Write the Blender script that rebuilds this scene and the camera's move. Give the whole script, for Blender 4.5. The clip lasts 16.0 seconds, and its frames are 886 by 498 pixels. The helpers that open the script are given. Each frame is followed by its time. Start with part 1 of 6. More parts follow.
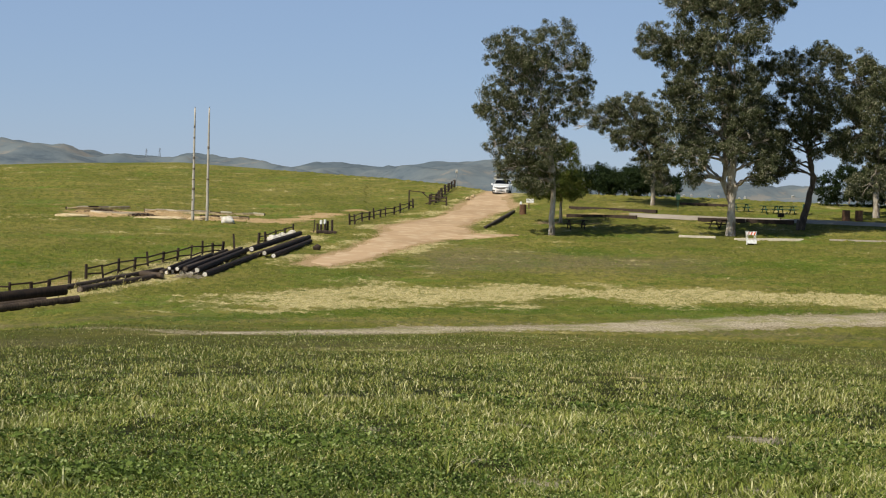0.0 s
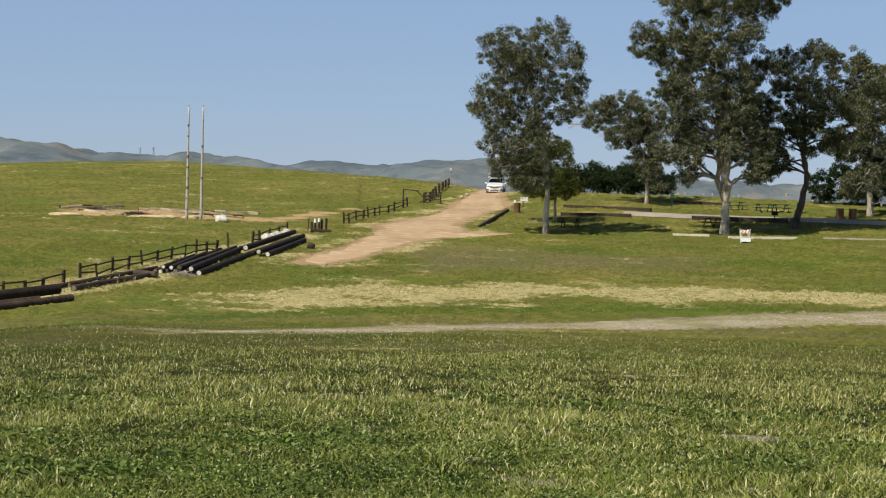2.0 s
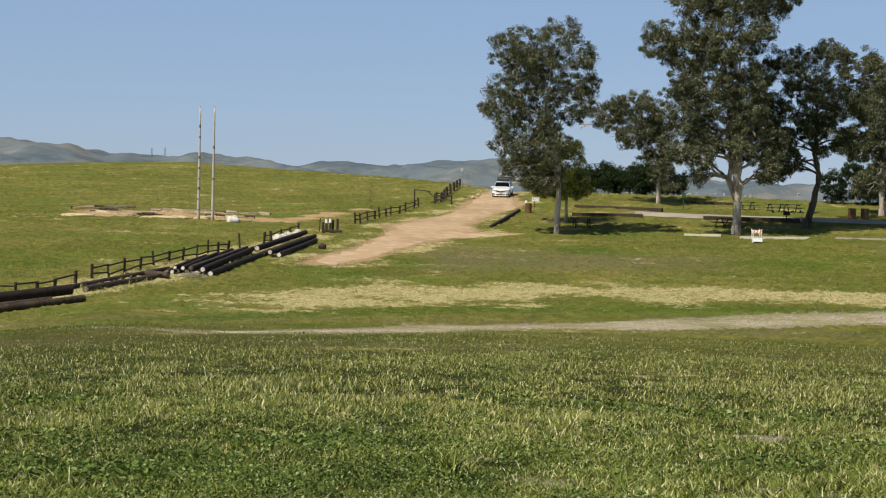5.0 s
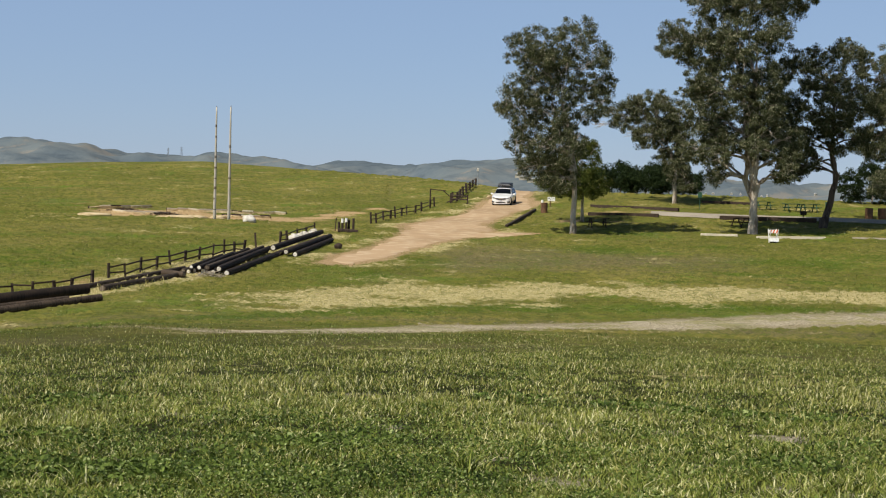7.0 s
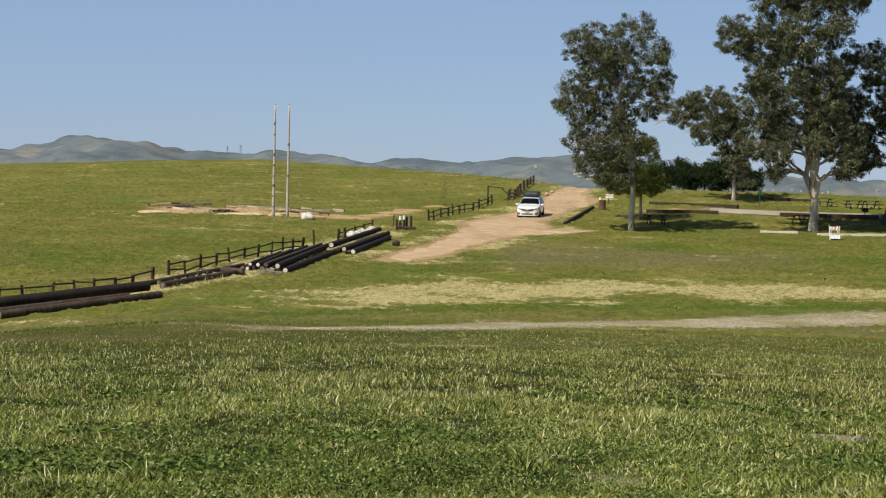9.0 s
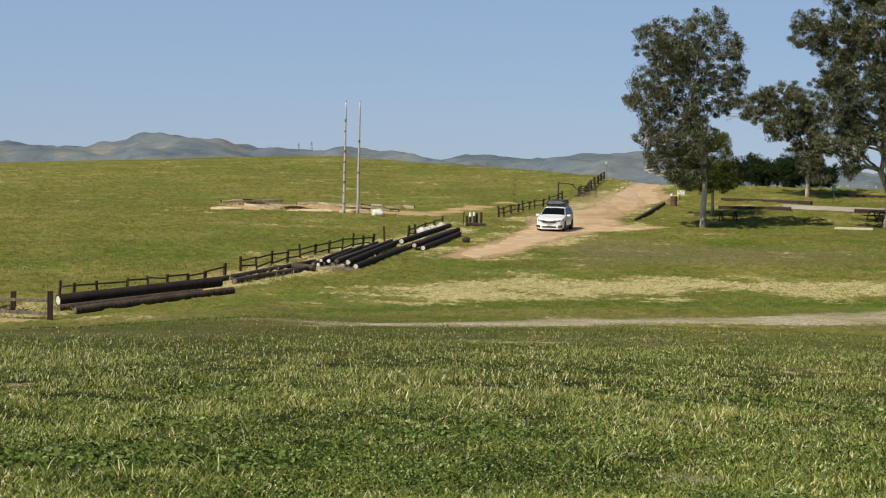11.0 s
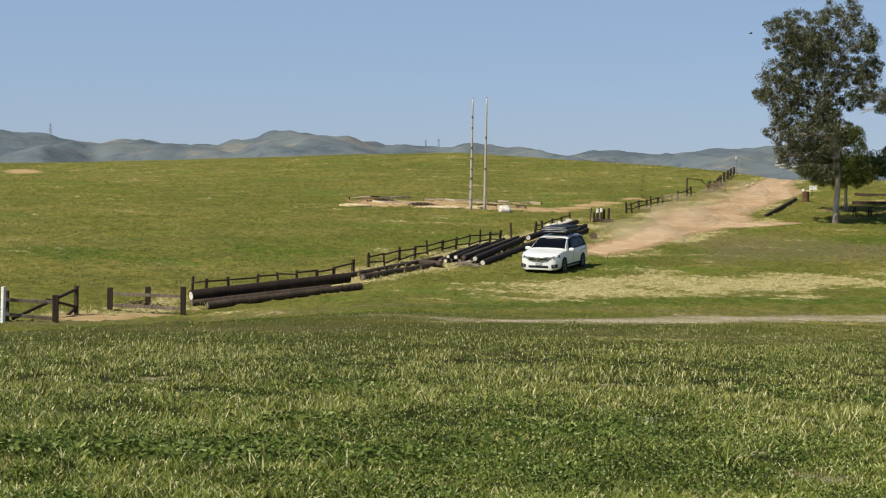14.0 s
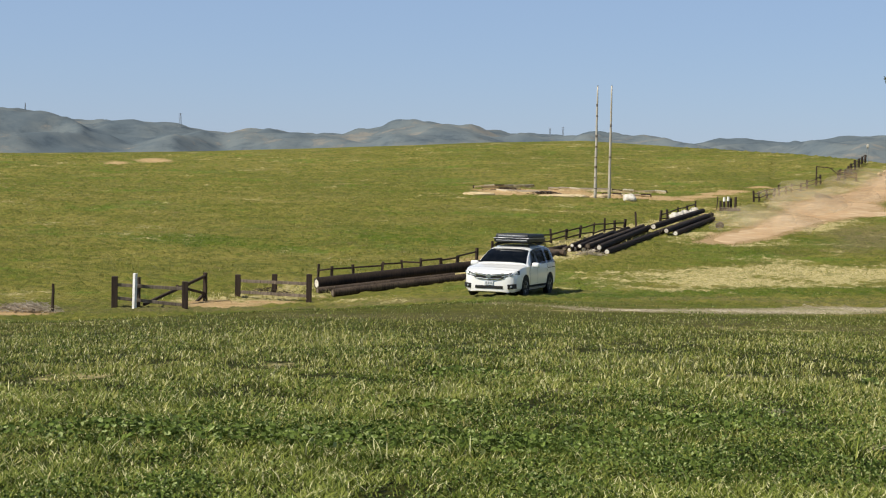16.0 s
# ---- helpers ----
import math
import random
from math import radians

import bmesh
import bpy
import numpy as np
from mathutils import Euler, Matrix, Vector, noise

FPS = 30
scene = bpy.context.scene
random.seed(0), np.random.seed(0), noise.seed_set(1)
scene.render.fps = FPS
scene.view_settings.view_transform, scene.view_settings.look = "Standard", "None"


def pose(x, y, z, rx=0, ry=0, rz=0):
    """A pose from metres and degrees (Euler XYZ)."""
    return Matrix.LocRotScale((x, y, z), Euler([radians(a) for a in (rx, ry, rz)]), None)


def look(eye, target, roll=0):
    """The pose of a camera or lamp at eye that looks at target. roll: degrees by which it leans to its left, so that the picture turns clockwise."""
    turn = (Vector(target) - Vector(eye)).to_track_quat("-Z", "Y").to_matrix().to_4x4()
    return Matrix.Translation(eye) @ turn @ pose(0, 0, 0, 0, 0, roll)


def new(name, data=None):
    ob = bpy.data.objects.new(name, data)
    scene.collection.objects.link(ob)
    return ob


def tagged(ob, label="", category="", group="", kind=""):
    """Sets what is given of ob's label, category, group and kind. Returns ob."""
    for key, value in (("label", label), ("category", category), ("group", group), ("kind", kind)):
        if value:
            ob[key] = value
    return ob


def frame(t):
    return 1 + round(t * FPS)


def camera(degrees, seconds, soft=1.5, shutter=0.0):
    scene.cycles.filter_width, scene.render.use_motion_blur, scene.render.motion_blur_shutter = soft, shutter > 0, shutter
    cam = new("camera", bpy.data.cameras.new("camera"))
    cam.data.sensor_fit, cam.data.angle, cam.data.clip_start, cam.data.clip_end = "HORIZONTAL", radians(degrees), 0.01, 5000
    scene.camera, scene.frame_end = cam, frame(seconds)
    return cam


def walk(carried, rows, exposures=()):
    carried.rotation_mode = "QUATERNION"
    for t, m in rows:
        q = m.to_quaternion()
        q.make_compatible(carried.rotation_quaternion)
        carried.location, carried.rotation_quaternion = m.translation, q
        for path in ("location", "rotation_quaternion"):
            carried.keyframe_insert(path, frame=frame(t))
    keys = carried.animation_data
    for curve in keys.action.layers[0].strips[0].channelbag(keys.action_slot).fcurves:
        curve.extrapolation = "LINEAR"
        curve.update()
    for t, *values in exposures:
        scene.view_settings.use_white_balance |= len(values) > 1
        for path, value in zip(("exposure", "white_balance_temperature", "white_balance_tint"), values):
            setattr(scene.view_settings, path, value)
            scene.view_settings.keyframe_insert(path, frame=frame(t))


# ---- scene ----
cam = camera(33.42, 16.0, soft=1.15)
EYE = 1.6
# seconds, yaw, pitch, roll of a camera that turns on one spot
TURNS = [
    (0.0, 0.000, -1.700, -1.545), (0.5, 0.000, -1.719, -1.515), (1.0, -0.049, -1.760, -1.516),
    (1.5, -0.054, -1.760, -1.509), (2.0, -0.226, -1.753, -1.507), (2.5, -0.090, -1.787, -1.493),
    (3.0, 0.078, -1.764, -1.513), (3.5, 0.076, -1.787, -1.491), (4.0, 0.076, -1.748, -1.472),
    (6.5, 0.621, -1.760, -1.446), (7.0, 0.823, -1.781, -1.456), (7.5, 1.239, -1.814, -1.430),
    (8.0, 1.774, -1.842, -1.440), (8.5, 2.318, -1.904, -1.380), (9.0, 3.061, -1.942, -1.383),
    (11.5, 6.499, -2.196, -1.297), (12.0, 7.298, -2.244, -1.251), (12.5, 8.148, -2.286, -1.232),
    (13.0, 8.970, -2.285, -1.171), (13.5, 9.849, -2.394, -1.157), (14.0, 10.699, -2.391, -1.128),
    (14.5, 11.780, -2.430, -1.122), (15.0, 12.940, -2.500, -1.124), (15.5, 14.341, -2.782, -1.097),
    (16.0, 15.504, -2.930, -1.101)]
walk(cam, [(t, pose(0, 0, EYE, 90 + pitch, roll, yaw)) for t, yaw, pitch, roll in TURNS],
     [(0.0, 0.0), (13.0, 0.0), (14.5, 0.03), (16.0, 0.11)])

# ---- light ----
SUN_EL, SUN_AZ = 49.0, -134.0   # degrees; the azimuth is counted clockwise from the y axis
world = bpy.data.worlds.new("world")
scene.world = world
world.use_nodes = True
wn = world.node_tree.nodes
sky = wn.new("ShaderNodeTexSky")
sky.sky_type, sky.sun_disc = "NISHITA", False
sky.sun_elevation, sky.sun_rotation = radians(SUN_EL), radians(SUN_AZ)
sky.altitude, sky.air_density, sky.dust_density, sky.ozone_density = 300, 1.0, 0.35, 3.5
haze = wn.new("ShaderNodeMix")     # a veil of spring haze, thickest towards the horizon
haze.data_type = "RGBA"
_up = wn.new("ShaderNodeSeparateXYZ")
world.node_tree.links.new(wn.new("ShaderNodeTexCoord").outputs["Generated"], _up.inputs[0])
_thin = wn.new("ShaderNodeMapRange")
_thin.interpolation_type = "SMOOTHSTEP"
for _i, _v in ((1, 0.12), (2, 0.75), (3, 0.5), (4, 0.0)):
    _thin.inputs[_i].default_value = _v
world.node_tree.links.new(_up.outputs[2], _thin.inputs[0])
world.node_tree.links.new(_thin.outputs[0], haze.inputs[0])
haze.inputs[7].default_value = (5.7, 8.0, 12.5, 1)
world.node_tree.links.new(sky.outputs[0], haze.inputs[6])
world.node_tree.links.new(haze.outputs[2], wn["Background"].inputs[0])
wn["Background"].inputs[1].default_value = 0.067
lamp = bpy.data.lights.new("sun", "SUN")
lamp.energy, lamp.angle, lamp.color = 5.0, radians(0.53), (1.0, 0.93, 0.80)
sun = new("sun", lamp)
_a, _e = radians(SUN_AZ), radians(SUN_EL)
sun.matrix_world = look(Vector((math.sin(_a) * math.cos(_e), math.cos(_a) * math.cos(_e), math.sin(_e))) * 60, (0, 0, 0))

# ---- terrain ----
# height of the ground by distance in the near hollow
NEAR_D = [0.0, 4, 8, 12, 20, 30, 38, 46, 54, 63, 70, 80, 90, 102, 114, 126]
NEAR_Z = [0, -0.15, -0.34, -0.54, -0.95, -1.42, -1.8, -2.3, -2.72, -2.72, -2.55, -2.15, -1.72, -1.12, -0.54, 0.1]
# rise of the meadow's skyline above the eye, by bearing
RISE_B = [-180, -60, -38, -32, -26, -19.6, -14, -10, -6.4, -2, 0.3, 2.2, 6, 9, 15, 24, 60, 180]
RISE_E = [0, 10, 16, 21, 29, 41.5, 56, 62, 54, 44, 36, 25.5, 25, 24, 20, 15, 5, 0]
FAR_B = [-180, -8, -3, 0.5, 2.5, 6, 180]
FAR_D = [250, 250, 220, 190, 176, 160, 160]
LENS = 2611.6


def ground_z(x, y):
    """Height of the ground; takes numbers or arrays."""
    x, y = np.asarray(x, float), np.asarray(y, float)
    d = np.hypot(x, y)
    b = np.degrees(np.arctan2(x, y))
    dn = np.minimum(d, 114)
    near = (2 * np.interp(dn, NEAR_D, NEAR_Z) + np.interp(np.maximum(dn - 3.5, 0), NEAR_D, NEAR_Z) + np.interp(dn + 3.5, NEAR_D, NEAR_Z)) / 4
    ec, dc = np.interp(b, RISE_B, RISE_E), np.interp(b, FAR_B, FAR_D)
    e0 = (-0.54 - EYE) * LENS / 114
    s = np.clip((d - 114) / (dc - 114), 0, 1)
    slope = EYE + (ec - (ec - e0) * (1 - s) ** np.where(b > -3, 1.12, 1.25)) * d / LENS
    u = np.maximum(d - dc, 0)
    past = EYE + ec * dc / LENS + (ec / LENS) * u * np.exp(-u / 12) - 42 * (1 - np.exp(-((u / 190) ** 1.5)))
    z = np.where(d < 114, near, np.where(d <= dc, slope, past))
    z = z + 0.035 * np.sin(0.31 * x + 1.3 + np.sin(0.17 * y)) * np.sin(0.27 * y + 0.5) * np.minimum(1, d / 30)
    # a dip towards the old gate
    z = z - 0.78 * np.exp(-(((d - np.interp(b, [-30, -21], [48, 57])) / 16) ** 2)) * np.clip((-13.0 - b) / 7.0, 0, 1) * np.clip((b + 75) / 20, 0, 1)
    return z + 0.06 * np.sin(0.071 * x + 0.4) * np.sin(0.083 * y + 2.1) * np.minimum(1, d / 60)


def ripple(x, y, size, seed):
    """Smooth random numbers from 0 to 1 over the plan, in lumps of about that size."""
    x, y = np.asarray(x, float) / size + 1000.5, np.asarray(y, float) / size + 1000.5
    i, j = np.floor(x).astype(np.int64), np.floor(y).astype(np.int64)
    u, v = x - i, y - j
    u, v = u * u * (3 - 2 * u), v * v * (3 - 2 * v)

    def h(a, b):
        n = (a * 374761393 + b * 668265263 + seed * 974634777) & 0x7FFFFFFF
        n = ((n ^ (n >> 13)) * 1274126177) & 0x7FFFFFFF
        return ((n ^ (n >> 16)) & 0xFFFFF) / 0xFFFFF
    return (h(i, j) * (1 - u) + h(i + 1, j) * u) * (1 - v) + (h(i, j + 1) * (1 - u) + h(i + 1, j + 1) * u) * v


def spot(bearing, dist):
    a = radians(bearing)
    return dist * math.sin(a), dist * math.cos(a)


def at(bearing, dist, up=0.0):
    """A place on the ground, by bearing and distance from the viewpoint."""
    x, y = spot(bearing, dist)
    return Vector((x, y, float(ground_z(x, y)) + up))

# ---- materials ----
def srgb(h):
    c = [int(h[i:i + 2], 16) / 255 for i in (0, 2, 4)]
    return (*[v / 12.92 if v <= 0.04045 else ((v + 0.055) / 1.055) ** 2.4 for v in c], 1)


class Mat:
    """A node material under construction."""
    def __init__(self, name, rough=0.8, metal=0.0, spec=0.3):
        self.m = bpy.data.materials.new(name)
        self.m.use_nodes = True
        self.t = self.m.node_tree
        self.b = self.t.nodes["Principled BSDF"]
        self.b.inputs["Roughness"].default_value = rough
        self.b.inputs["Metallic"].default_value = metal
        self.b.inputs["Specular IOR Level"].default_value = spec

    def n(self, kind, **ins):
        node = self.t.nodes.new(kind)
        for k, v in ins.items():
            sock = node.inputs[int(k[1:])] if k[0] == "i" and k[1:].isdigit() else node.inputs[k]
            if isinstance(v, bpy.types.NodeSocket):
                self.t.links.new(v, sock)
            else:
                sock.default_value = v
        return node

    def coords(self, kind="Object"):
        return self.n("ShaderNodeTexCoord").outputs[kind]

    def noise(self, vec, scale, detail=4.0, rough=0.55):
        return self.n("ShaderNodeTexNoise", Vector=vec, Scale=scale, Detail=detail, Roughness=rough).outputs["Fac"]

    def step(self, v, lo, hi):
        node = self.n("ShaderNodeMapRange", i0=v, i1=lo, i2=hi)
        node.interpolation_type = "SMOOTHSTEP"
        return node.outputs[0]

    def math(self, op, a, b=0.0):
        node = self.n("ShaderNodeMath", i0=a, i1=b)
        node.operation = op
        return node.outputs[0]

    def mix(self, fac, a, b, blend="MIX"):
        node = self.t.nodes.new("ShaderNodeMix")
        node.data_type, node.blend_type = "RGBA", blend
        for i, v in ((0, fac), (6, a), (7, b)):
            if isinstance(v, bpy.types.NodeSocket):
                self.t.links.new(v, node.inputs[i])
            else:
                node.inputs[i].default_value = v
        return node.outputs[2]

    def attr(self, name):
        node = self.t.nodes.new("ShaderNodeAttribute")
        node.attribute_name = name
        return node.outputs["Fac"]

    def colour(self, c):
        self.link(c, "Base Color")
        return self

    def link(self, v, name):
        if isinstance(v, bpy.types.NodeSocket):
            self.t.links.new(v, self.b.inputs[name])
        else:
            self.b.inputs[name].default_value = v

    def bump(self, h, dist, strength=1.0):
        node = self.n("ShaderNodeBump", Height=h, Distance=dist, Strength=strength)
        self.t.links.new(node.outputs[0], self.b.inputs["Normal"])
        return self


def speckled(name, a, b, scale, rough=0.8, bump=0.004, big=None, metal=0.0, spec=0.3):
    """Two-tone surface with grain at two scales."""
    m = Mat(name, rough, metal, spec)
    co = m.coords()
    fine = m.noise(co, scale, 6)
    broad = m.noise(co, big or scale / 9, 3)
    c = m.mix(m.step(m.math("ADD", m.math("MULTIPLY", fine, 0.55), m.math("MULTIPLY", broad, 0.45)), 0.38, 0.62), srgb(a), srgb(b))
    m.colour(c)
    if bump:
        m.bump(fine, bump)
    return m.m


def ground_material(name="meadow_turf", tufts=False):
    m = Mat(name, 0.95, 0, 0.1)
    co = m.coords()
    big, mid, small, tiny = m.noise(co, 0.035, 3), m.noise(co, 0.22, 5, 0.62), m.noise(co, 1.6, 5, 0.65), m.noise(co, 14, 4, 0.6)
    lush, olive, straw, soil, sand = srgb("6c6d2e"), srgb("837c3e"), srgb("a89865"), srgb("7d7262"), srgb("c2a67c")
    far = m.attr("far")
    blot = m.noise(co, 0.09, 5, 0.7)
    c = m.mix(m.step(m.math("ADD", m.math("MULTIPLY", big, 0.5), m.math("MULTIPLY", mid, 0.5)), 0.42, 0.58), lush, olive)
    c = m.mix(m.math("MULTIPLY", m.step(small, 0.44, 0.6), 0.65), c, srgb("4a5021"))
    c = m.mix(m.math("MULTIPLY", m.step(m.math("ADD", m.math("MULTIPLY", mid, 0.6), m.math("MULTIPLY", tiny, 0.4)), 0.56, 0.68), 0.3), c, straw)
    c = m.mix(m.math("MULTIPLY", m.step(blot, 0.54, 0.7), 0.65), c, srgb("566a28"))
    c = m.mix(m.math("MULTIPLY", m.step(blot, 0.44, 0.3), 0.35), c, srgb("7c7440"))
    # lusher green clumps and dead grey-brown patches
    clump = m.noise(co, 0.3, 5, 0.7)
    c = m.mix(m.math("MULTIPLY", m.step(m.math("ADD", m.math("MULTIPLY", clump, 0.6), m.math("MULTIPLY", blot, 0.4)), 0.52, 0.64), 0.65), c, srgb("5c7225"))
    c = m.mix(m.math("MULTIPLY", m.step(m.math("ADD", m.math("MULTIPLY", clump, 0.5), m.math("MULTIPLY", small, 0.5)), 0.46, 0.36), 0.6), c, srgb("5a5138"))
    # thatch of the near lawn, painted extra dark for shade between the blades
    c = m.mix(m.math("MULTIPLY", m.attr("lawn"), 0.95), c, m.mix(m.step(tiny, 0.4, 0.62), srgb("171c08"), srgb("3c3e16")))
    # thin brownish turf on the bank below the picnic ground
    thin = m.math("ADD", m.attr("thin"), m.math("MULTIPLY", m.math("SUBTRACT", mid, 0.5), 1.3))
    c = m.mix(m.math("MULTIPLY", m.step(m.math("ADD", thin, m.math("MULTIPLY", m.math("SUBTRACT", small, 0.5), 0.9)), 0.35, 1.0), 0.7), c, m.mix(m.step(tiny, 0.4, 0.6), srgb("5d5541"), srgb("7a7050")))
    lush_at = m.math("ADD", m.attr("lush"), m.math("MULTIPLY", m.math("SUBTRACT", mid, 0.5), 2.6))
    lush_at = m.math("ADD", lush_at, m.math("MULTIPLY", m.math("SUBTRACT", small, 0.5), 1.2))
    c = m.mix(m.math("MULTIPLY", m.step(lush_at, 0.45, 1.1), 0.85), c, m.mix(m.step(tiny, 0.4, 0.6), srgb("3b5012"), srgb("55691c")))
    dry = m.math("ADD", m.attr("dry"), m.math("MULTIPLY", m.math("SUBTRACT", mid, 0.5), 2.9))
    dry = m.math("ADD", dry, m.math("MULTIPLY", m.math("SUBTRACT", small, 0.5), 1.8))
    c = m.mix(m.math("MULTIPLY", m.step(dry, 0.34, 0.8), 0.92), c, m.mix(m.step(tiny, 0.4, 0.6), srgb("c9ba8c"), srgb("a3985f")))
    bare = m.math("ADD", m.attr("bare"), m.math("MULTIPLY", m.math("SUBTRACT", small, 0.5), 1.1))
    bare = m.math("ADD", bare, m.math("MULTIPLY", m.math("SUBTRACT", mid, 0.5), 0.7))
    earth = m.mix(far, m.mix(m.step(tiny, 0.35, 0.65), soil, srgb("a89e8b")), m.mix(m.step(small, 0.35, 0.65), sand, srgb("a88c61")))
    bare = m.math("ADD", bare, m.math("MULTIPLY", m.math("SUBTRACT", tiny, 0.5), 0.5))
    c = m.mix(m.step(bare, 0.42, 0.72), c, earth)
    # stony and trodden margins of the track and the road
    for edge, pale, deep, k in (("gravel", "b5a98d", "77694f", 1.5), ("road", "b99d7b", "a0855f", 1.2)):
        w = m.math("ADD", m.attr(edge), m.math("MULTIPLY", m.math("SUBTRACT", small, 0.5), k))
        w = m.math("ADD", w, m.math("MULTIPLY", m.math("SUBTRACT", mid, 0.5), 1.2))
        w = m.math("ADD", w, m.math("MULTIPLY", m.math("SUBTRACT", tiny, 0.5), 0.7))
        c = m.mix(m.math("MULTIPLY", m.step(w, 0.42, 0.8), 0.9), c, m.mix(m.step(tiny, 0.38, 0.62), srgb(deep), srgb(pale)))
    if tufts:
        rnd = m.n("ShaderNodeNewGeometry").outputs["Random Per Island"]
        c = m.mix(m.math("MULTIPLY", m.step(rnd, 0.55, 1.0), 0.5), c, srgb("566022"))
        c = m.mix(m.math("MULTIPLY", m.step(rnd, 0.35, 0.0), 0.25), c, srgb("857e4a"))
    m.colour(c)
    m.bump(m.math("ADD", m.math("MULTIPLY", small, 0.6), m.math("MULTIPLY", tiny, 0.3)), 0.22, 1.0)
    return m.m


def blade_material(name, tones, pale, trans=0.35):
    """Grass or leaves: a tone of its own for each blade, light passing through."""
    m = Mat(name, 0.65, 0, 0.14)
    rnd = m.n("ShaderNodeNewGeometry").outputs["Random Per Island"]
    co = m.coords()
    patch = m.math("ADD", m.math("MULTIPLY", m.noise(co, 0.5, 3), 0.5), m.math("MULTIPLY", m.noise(co, 2.6, 3), 0.5))
    c = m.mix(m.step(m.math("ADD", m.math("MULTIPLY", rnd, 0.45), m.math("MULTIPLY", patch, 1.0)), 0.45, 0.95), srgb(tones[0]), srgb(tones[1]))
    c = m.mix(m.step(rnd, 1 - pale, 1.0 - pale * 0.5), c, srgb(tones[2]))
    m.colour(c)
    tr = m.n("ShaderNodeBsdfTranslucent", Color=c)
    mx = m.n("ShaderNodeMixShader", i0=trans, i1=m.b.outputs[0], i2=tr.outputs[0])
    m.t.links.new(mx.outputs[0], m.t.nodes["Material Output"].inputs[0])
    return m.m


def dirt_road_material():
    m = Mat("packed_dirt", 0.95, 0, 0.15)
    co = m.coords()
    big, mid, fine = m.noise(co, 0.12, 4), m.noise(co, 0.9, 5), m.noise(co, 9, 5, 0.7)
    c = m.mix(m.step(big, 0.38, 0.62), srgb("b99d7b"), srgb("a88d6c"))
    c = m.mix(m.math("MULTIPLY", m.step(mid, 0.45, 0.7), 0.6), c, srgb("cfbb9b"))
    c = m.mix(m.math("MULTIPLY", m.step(fine, 0.5, 0.8), 0.3), c, srgb("8c7352"))
    m.colour(c).bump(m.math("ADD", m.math("MULTIPLY", mid, 0.7), m.math("MULTIPLY", fine, 0.3)), 0.05)
    return m.m


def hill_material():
    # chaparral tones shifted to blue-grey: the aerial haze is in the colour
    m = Mat("haze_tinted_chaparral", 1.0, 0, 0.0)
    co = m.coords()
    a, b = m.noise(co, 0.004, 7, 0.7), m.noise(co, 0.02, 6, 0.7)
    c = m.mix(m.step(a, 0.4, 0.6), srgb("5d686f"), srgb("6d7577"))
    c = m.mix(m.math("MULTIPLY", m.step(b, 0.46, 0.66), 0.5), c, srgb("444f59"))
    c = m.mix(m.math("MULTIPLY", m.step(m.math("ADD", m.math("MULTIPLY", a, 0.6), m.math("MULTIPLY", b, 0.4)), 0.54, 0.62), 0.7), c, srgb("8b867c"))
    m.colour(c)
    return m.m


def bark_material(name="eucalypt_bark", pale="b3a898", deep="7a6c5e", flakes="d3ccc0"):
    m = Mat(name, 0.85)
    co = m.coords()
    st = m.n("ShaderNodeMapping", Vector=co, Scale=(1, 1, 0.25)).outputs[0]
    a, b = m.noise(st, 2.2, 5), m.noise(st, 9, 4)
    c = m.mix(m.step(a, 0.42, 0.6), srgb(pale), srgb(deep))
    c = m.mix(m.math("MULTIPLY", m.step(b, 0.52, 0.66), 0.6), c, srgb(flakes))
    m.colour(c).bump(b, 0.02)
    return m.m


def timber_material(name, a, b, stretch=(1, 1, 0.08), scale=14):
    m = Mat(name, 0.85)
    co = m.n("ShaderNodeMapping", Vector=m.coords(), Scale=stretch).outputs[0]
    g, w = m.noise(co, scale, 6, 0.65), m.noise(m.coords(), 1.3, 3)
    rnd = m.n("ShaderNodeObjectInfo").outputs["Random"]
    c = m.mix(m.step(m.math("ADD", m.math("MULTIPLY", g, 0.65), m.math("MULTIPLY", w, 0.35)), 0.36, 0.64), srgb(a), srgb(b))
    c = m.mix(m.math("MULTIPLY", rnd, 0.25), c, srgb(b))
    m.colour(c).bump(g, 0.008)
    return m.m


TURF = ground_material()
TUFTS = ground_material("meadow_tufts", True)
GRASS = blade_material("grass_blades", ("475819", "939a4a", "d4d09c"), 0.17, 0.15)
LAWN = blade_material("mown_grass", ("3c451a", "60652e", "8d8a58"), 0.1, 0.1)
HEADS = blade_material("grass_seed_heads", ("868744", "aaa662", "d2cb98"), 0.3, 0.15)
GRASS_FAR = blade_material("meadow_grass", ("626b2c", "837f40", "a59e64"), 0.12, 0.2)
STRAW = blade_material("dry_grass", ("9a9350", "b3a86a", "cfc48c"), 0.3)
WEED = blade_material("mallow_leaves", ("3a4c1c", "6f813a", "9aa66a"), 0.15, 0.14)
EUCALYPT = blade_material("eucalypt_leaves", ("343b23", "5d6142", "9c987e"), 0.2, 0.1)
OLIVE = blade_material("olive_green_leaves", ("3d4a1a", "57602a", "6f6a35"), 0.15, 0.25)
CONIFER = blade_material("dark_shrub_leaves", ("1f2d17", "2f3e20", "44502c"), 0.15, 0.2)
DIRT = dirt_road_material()
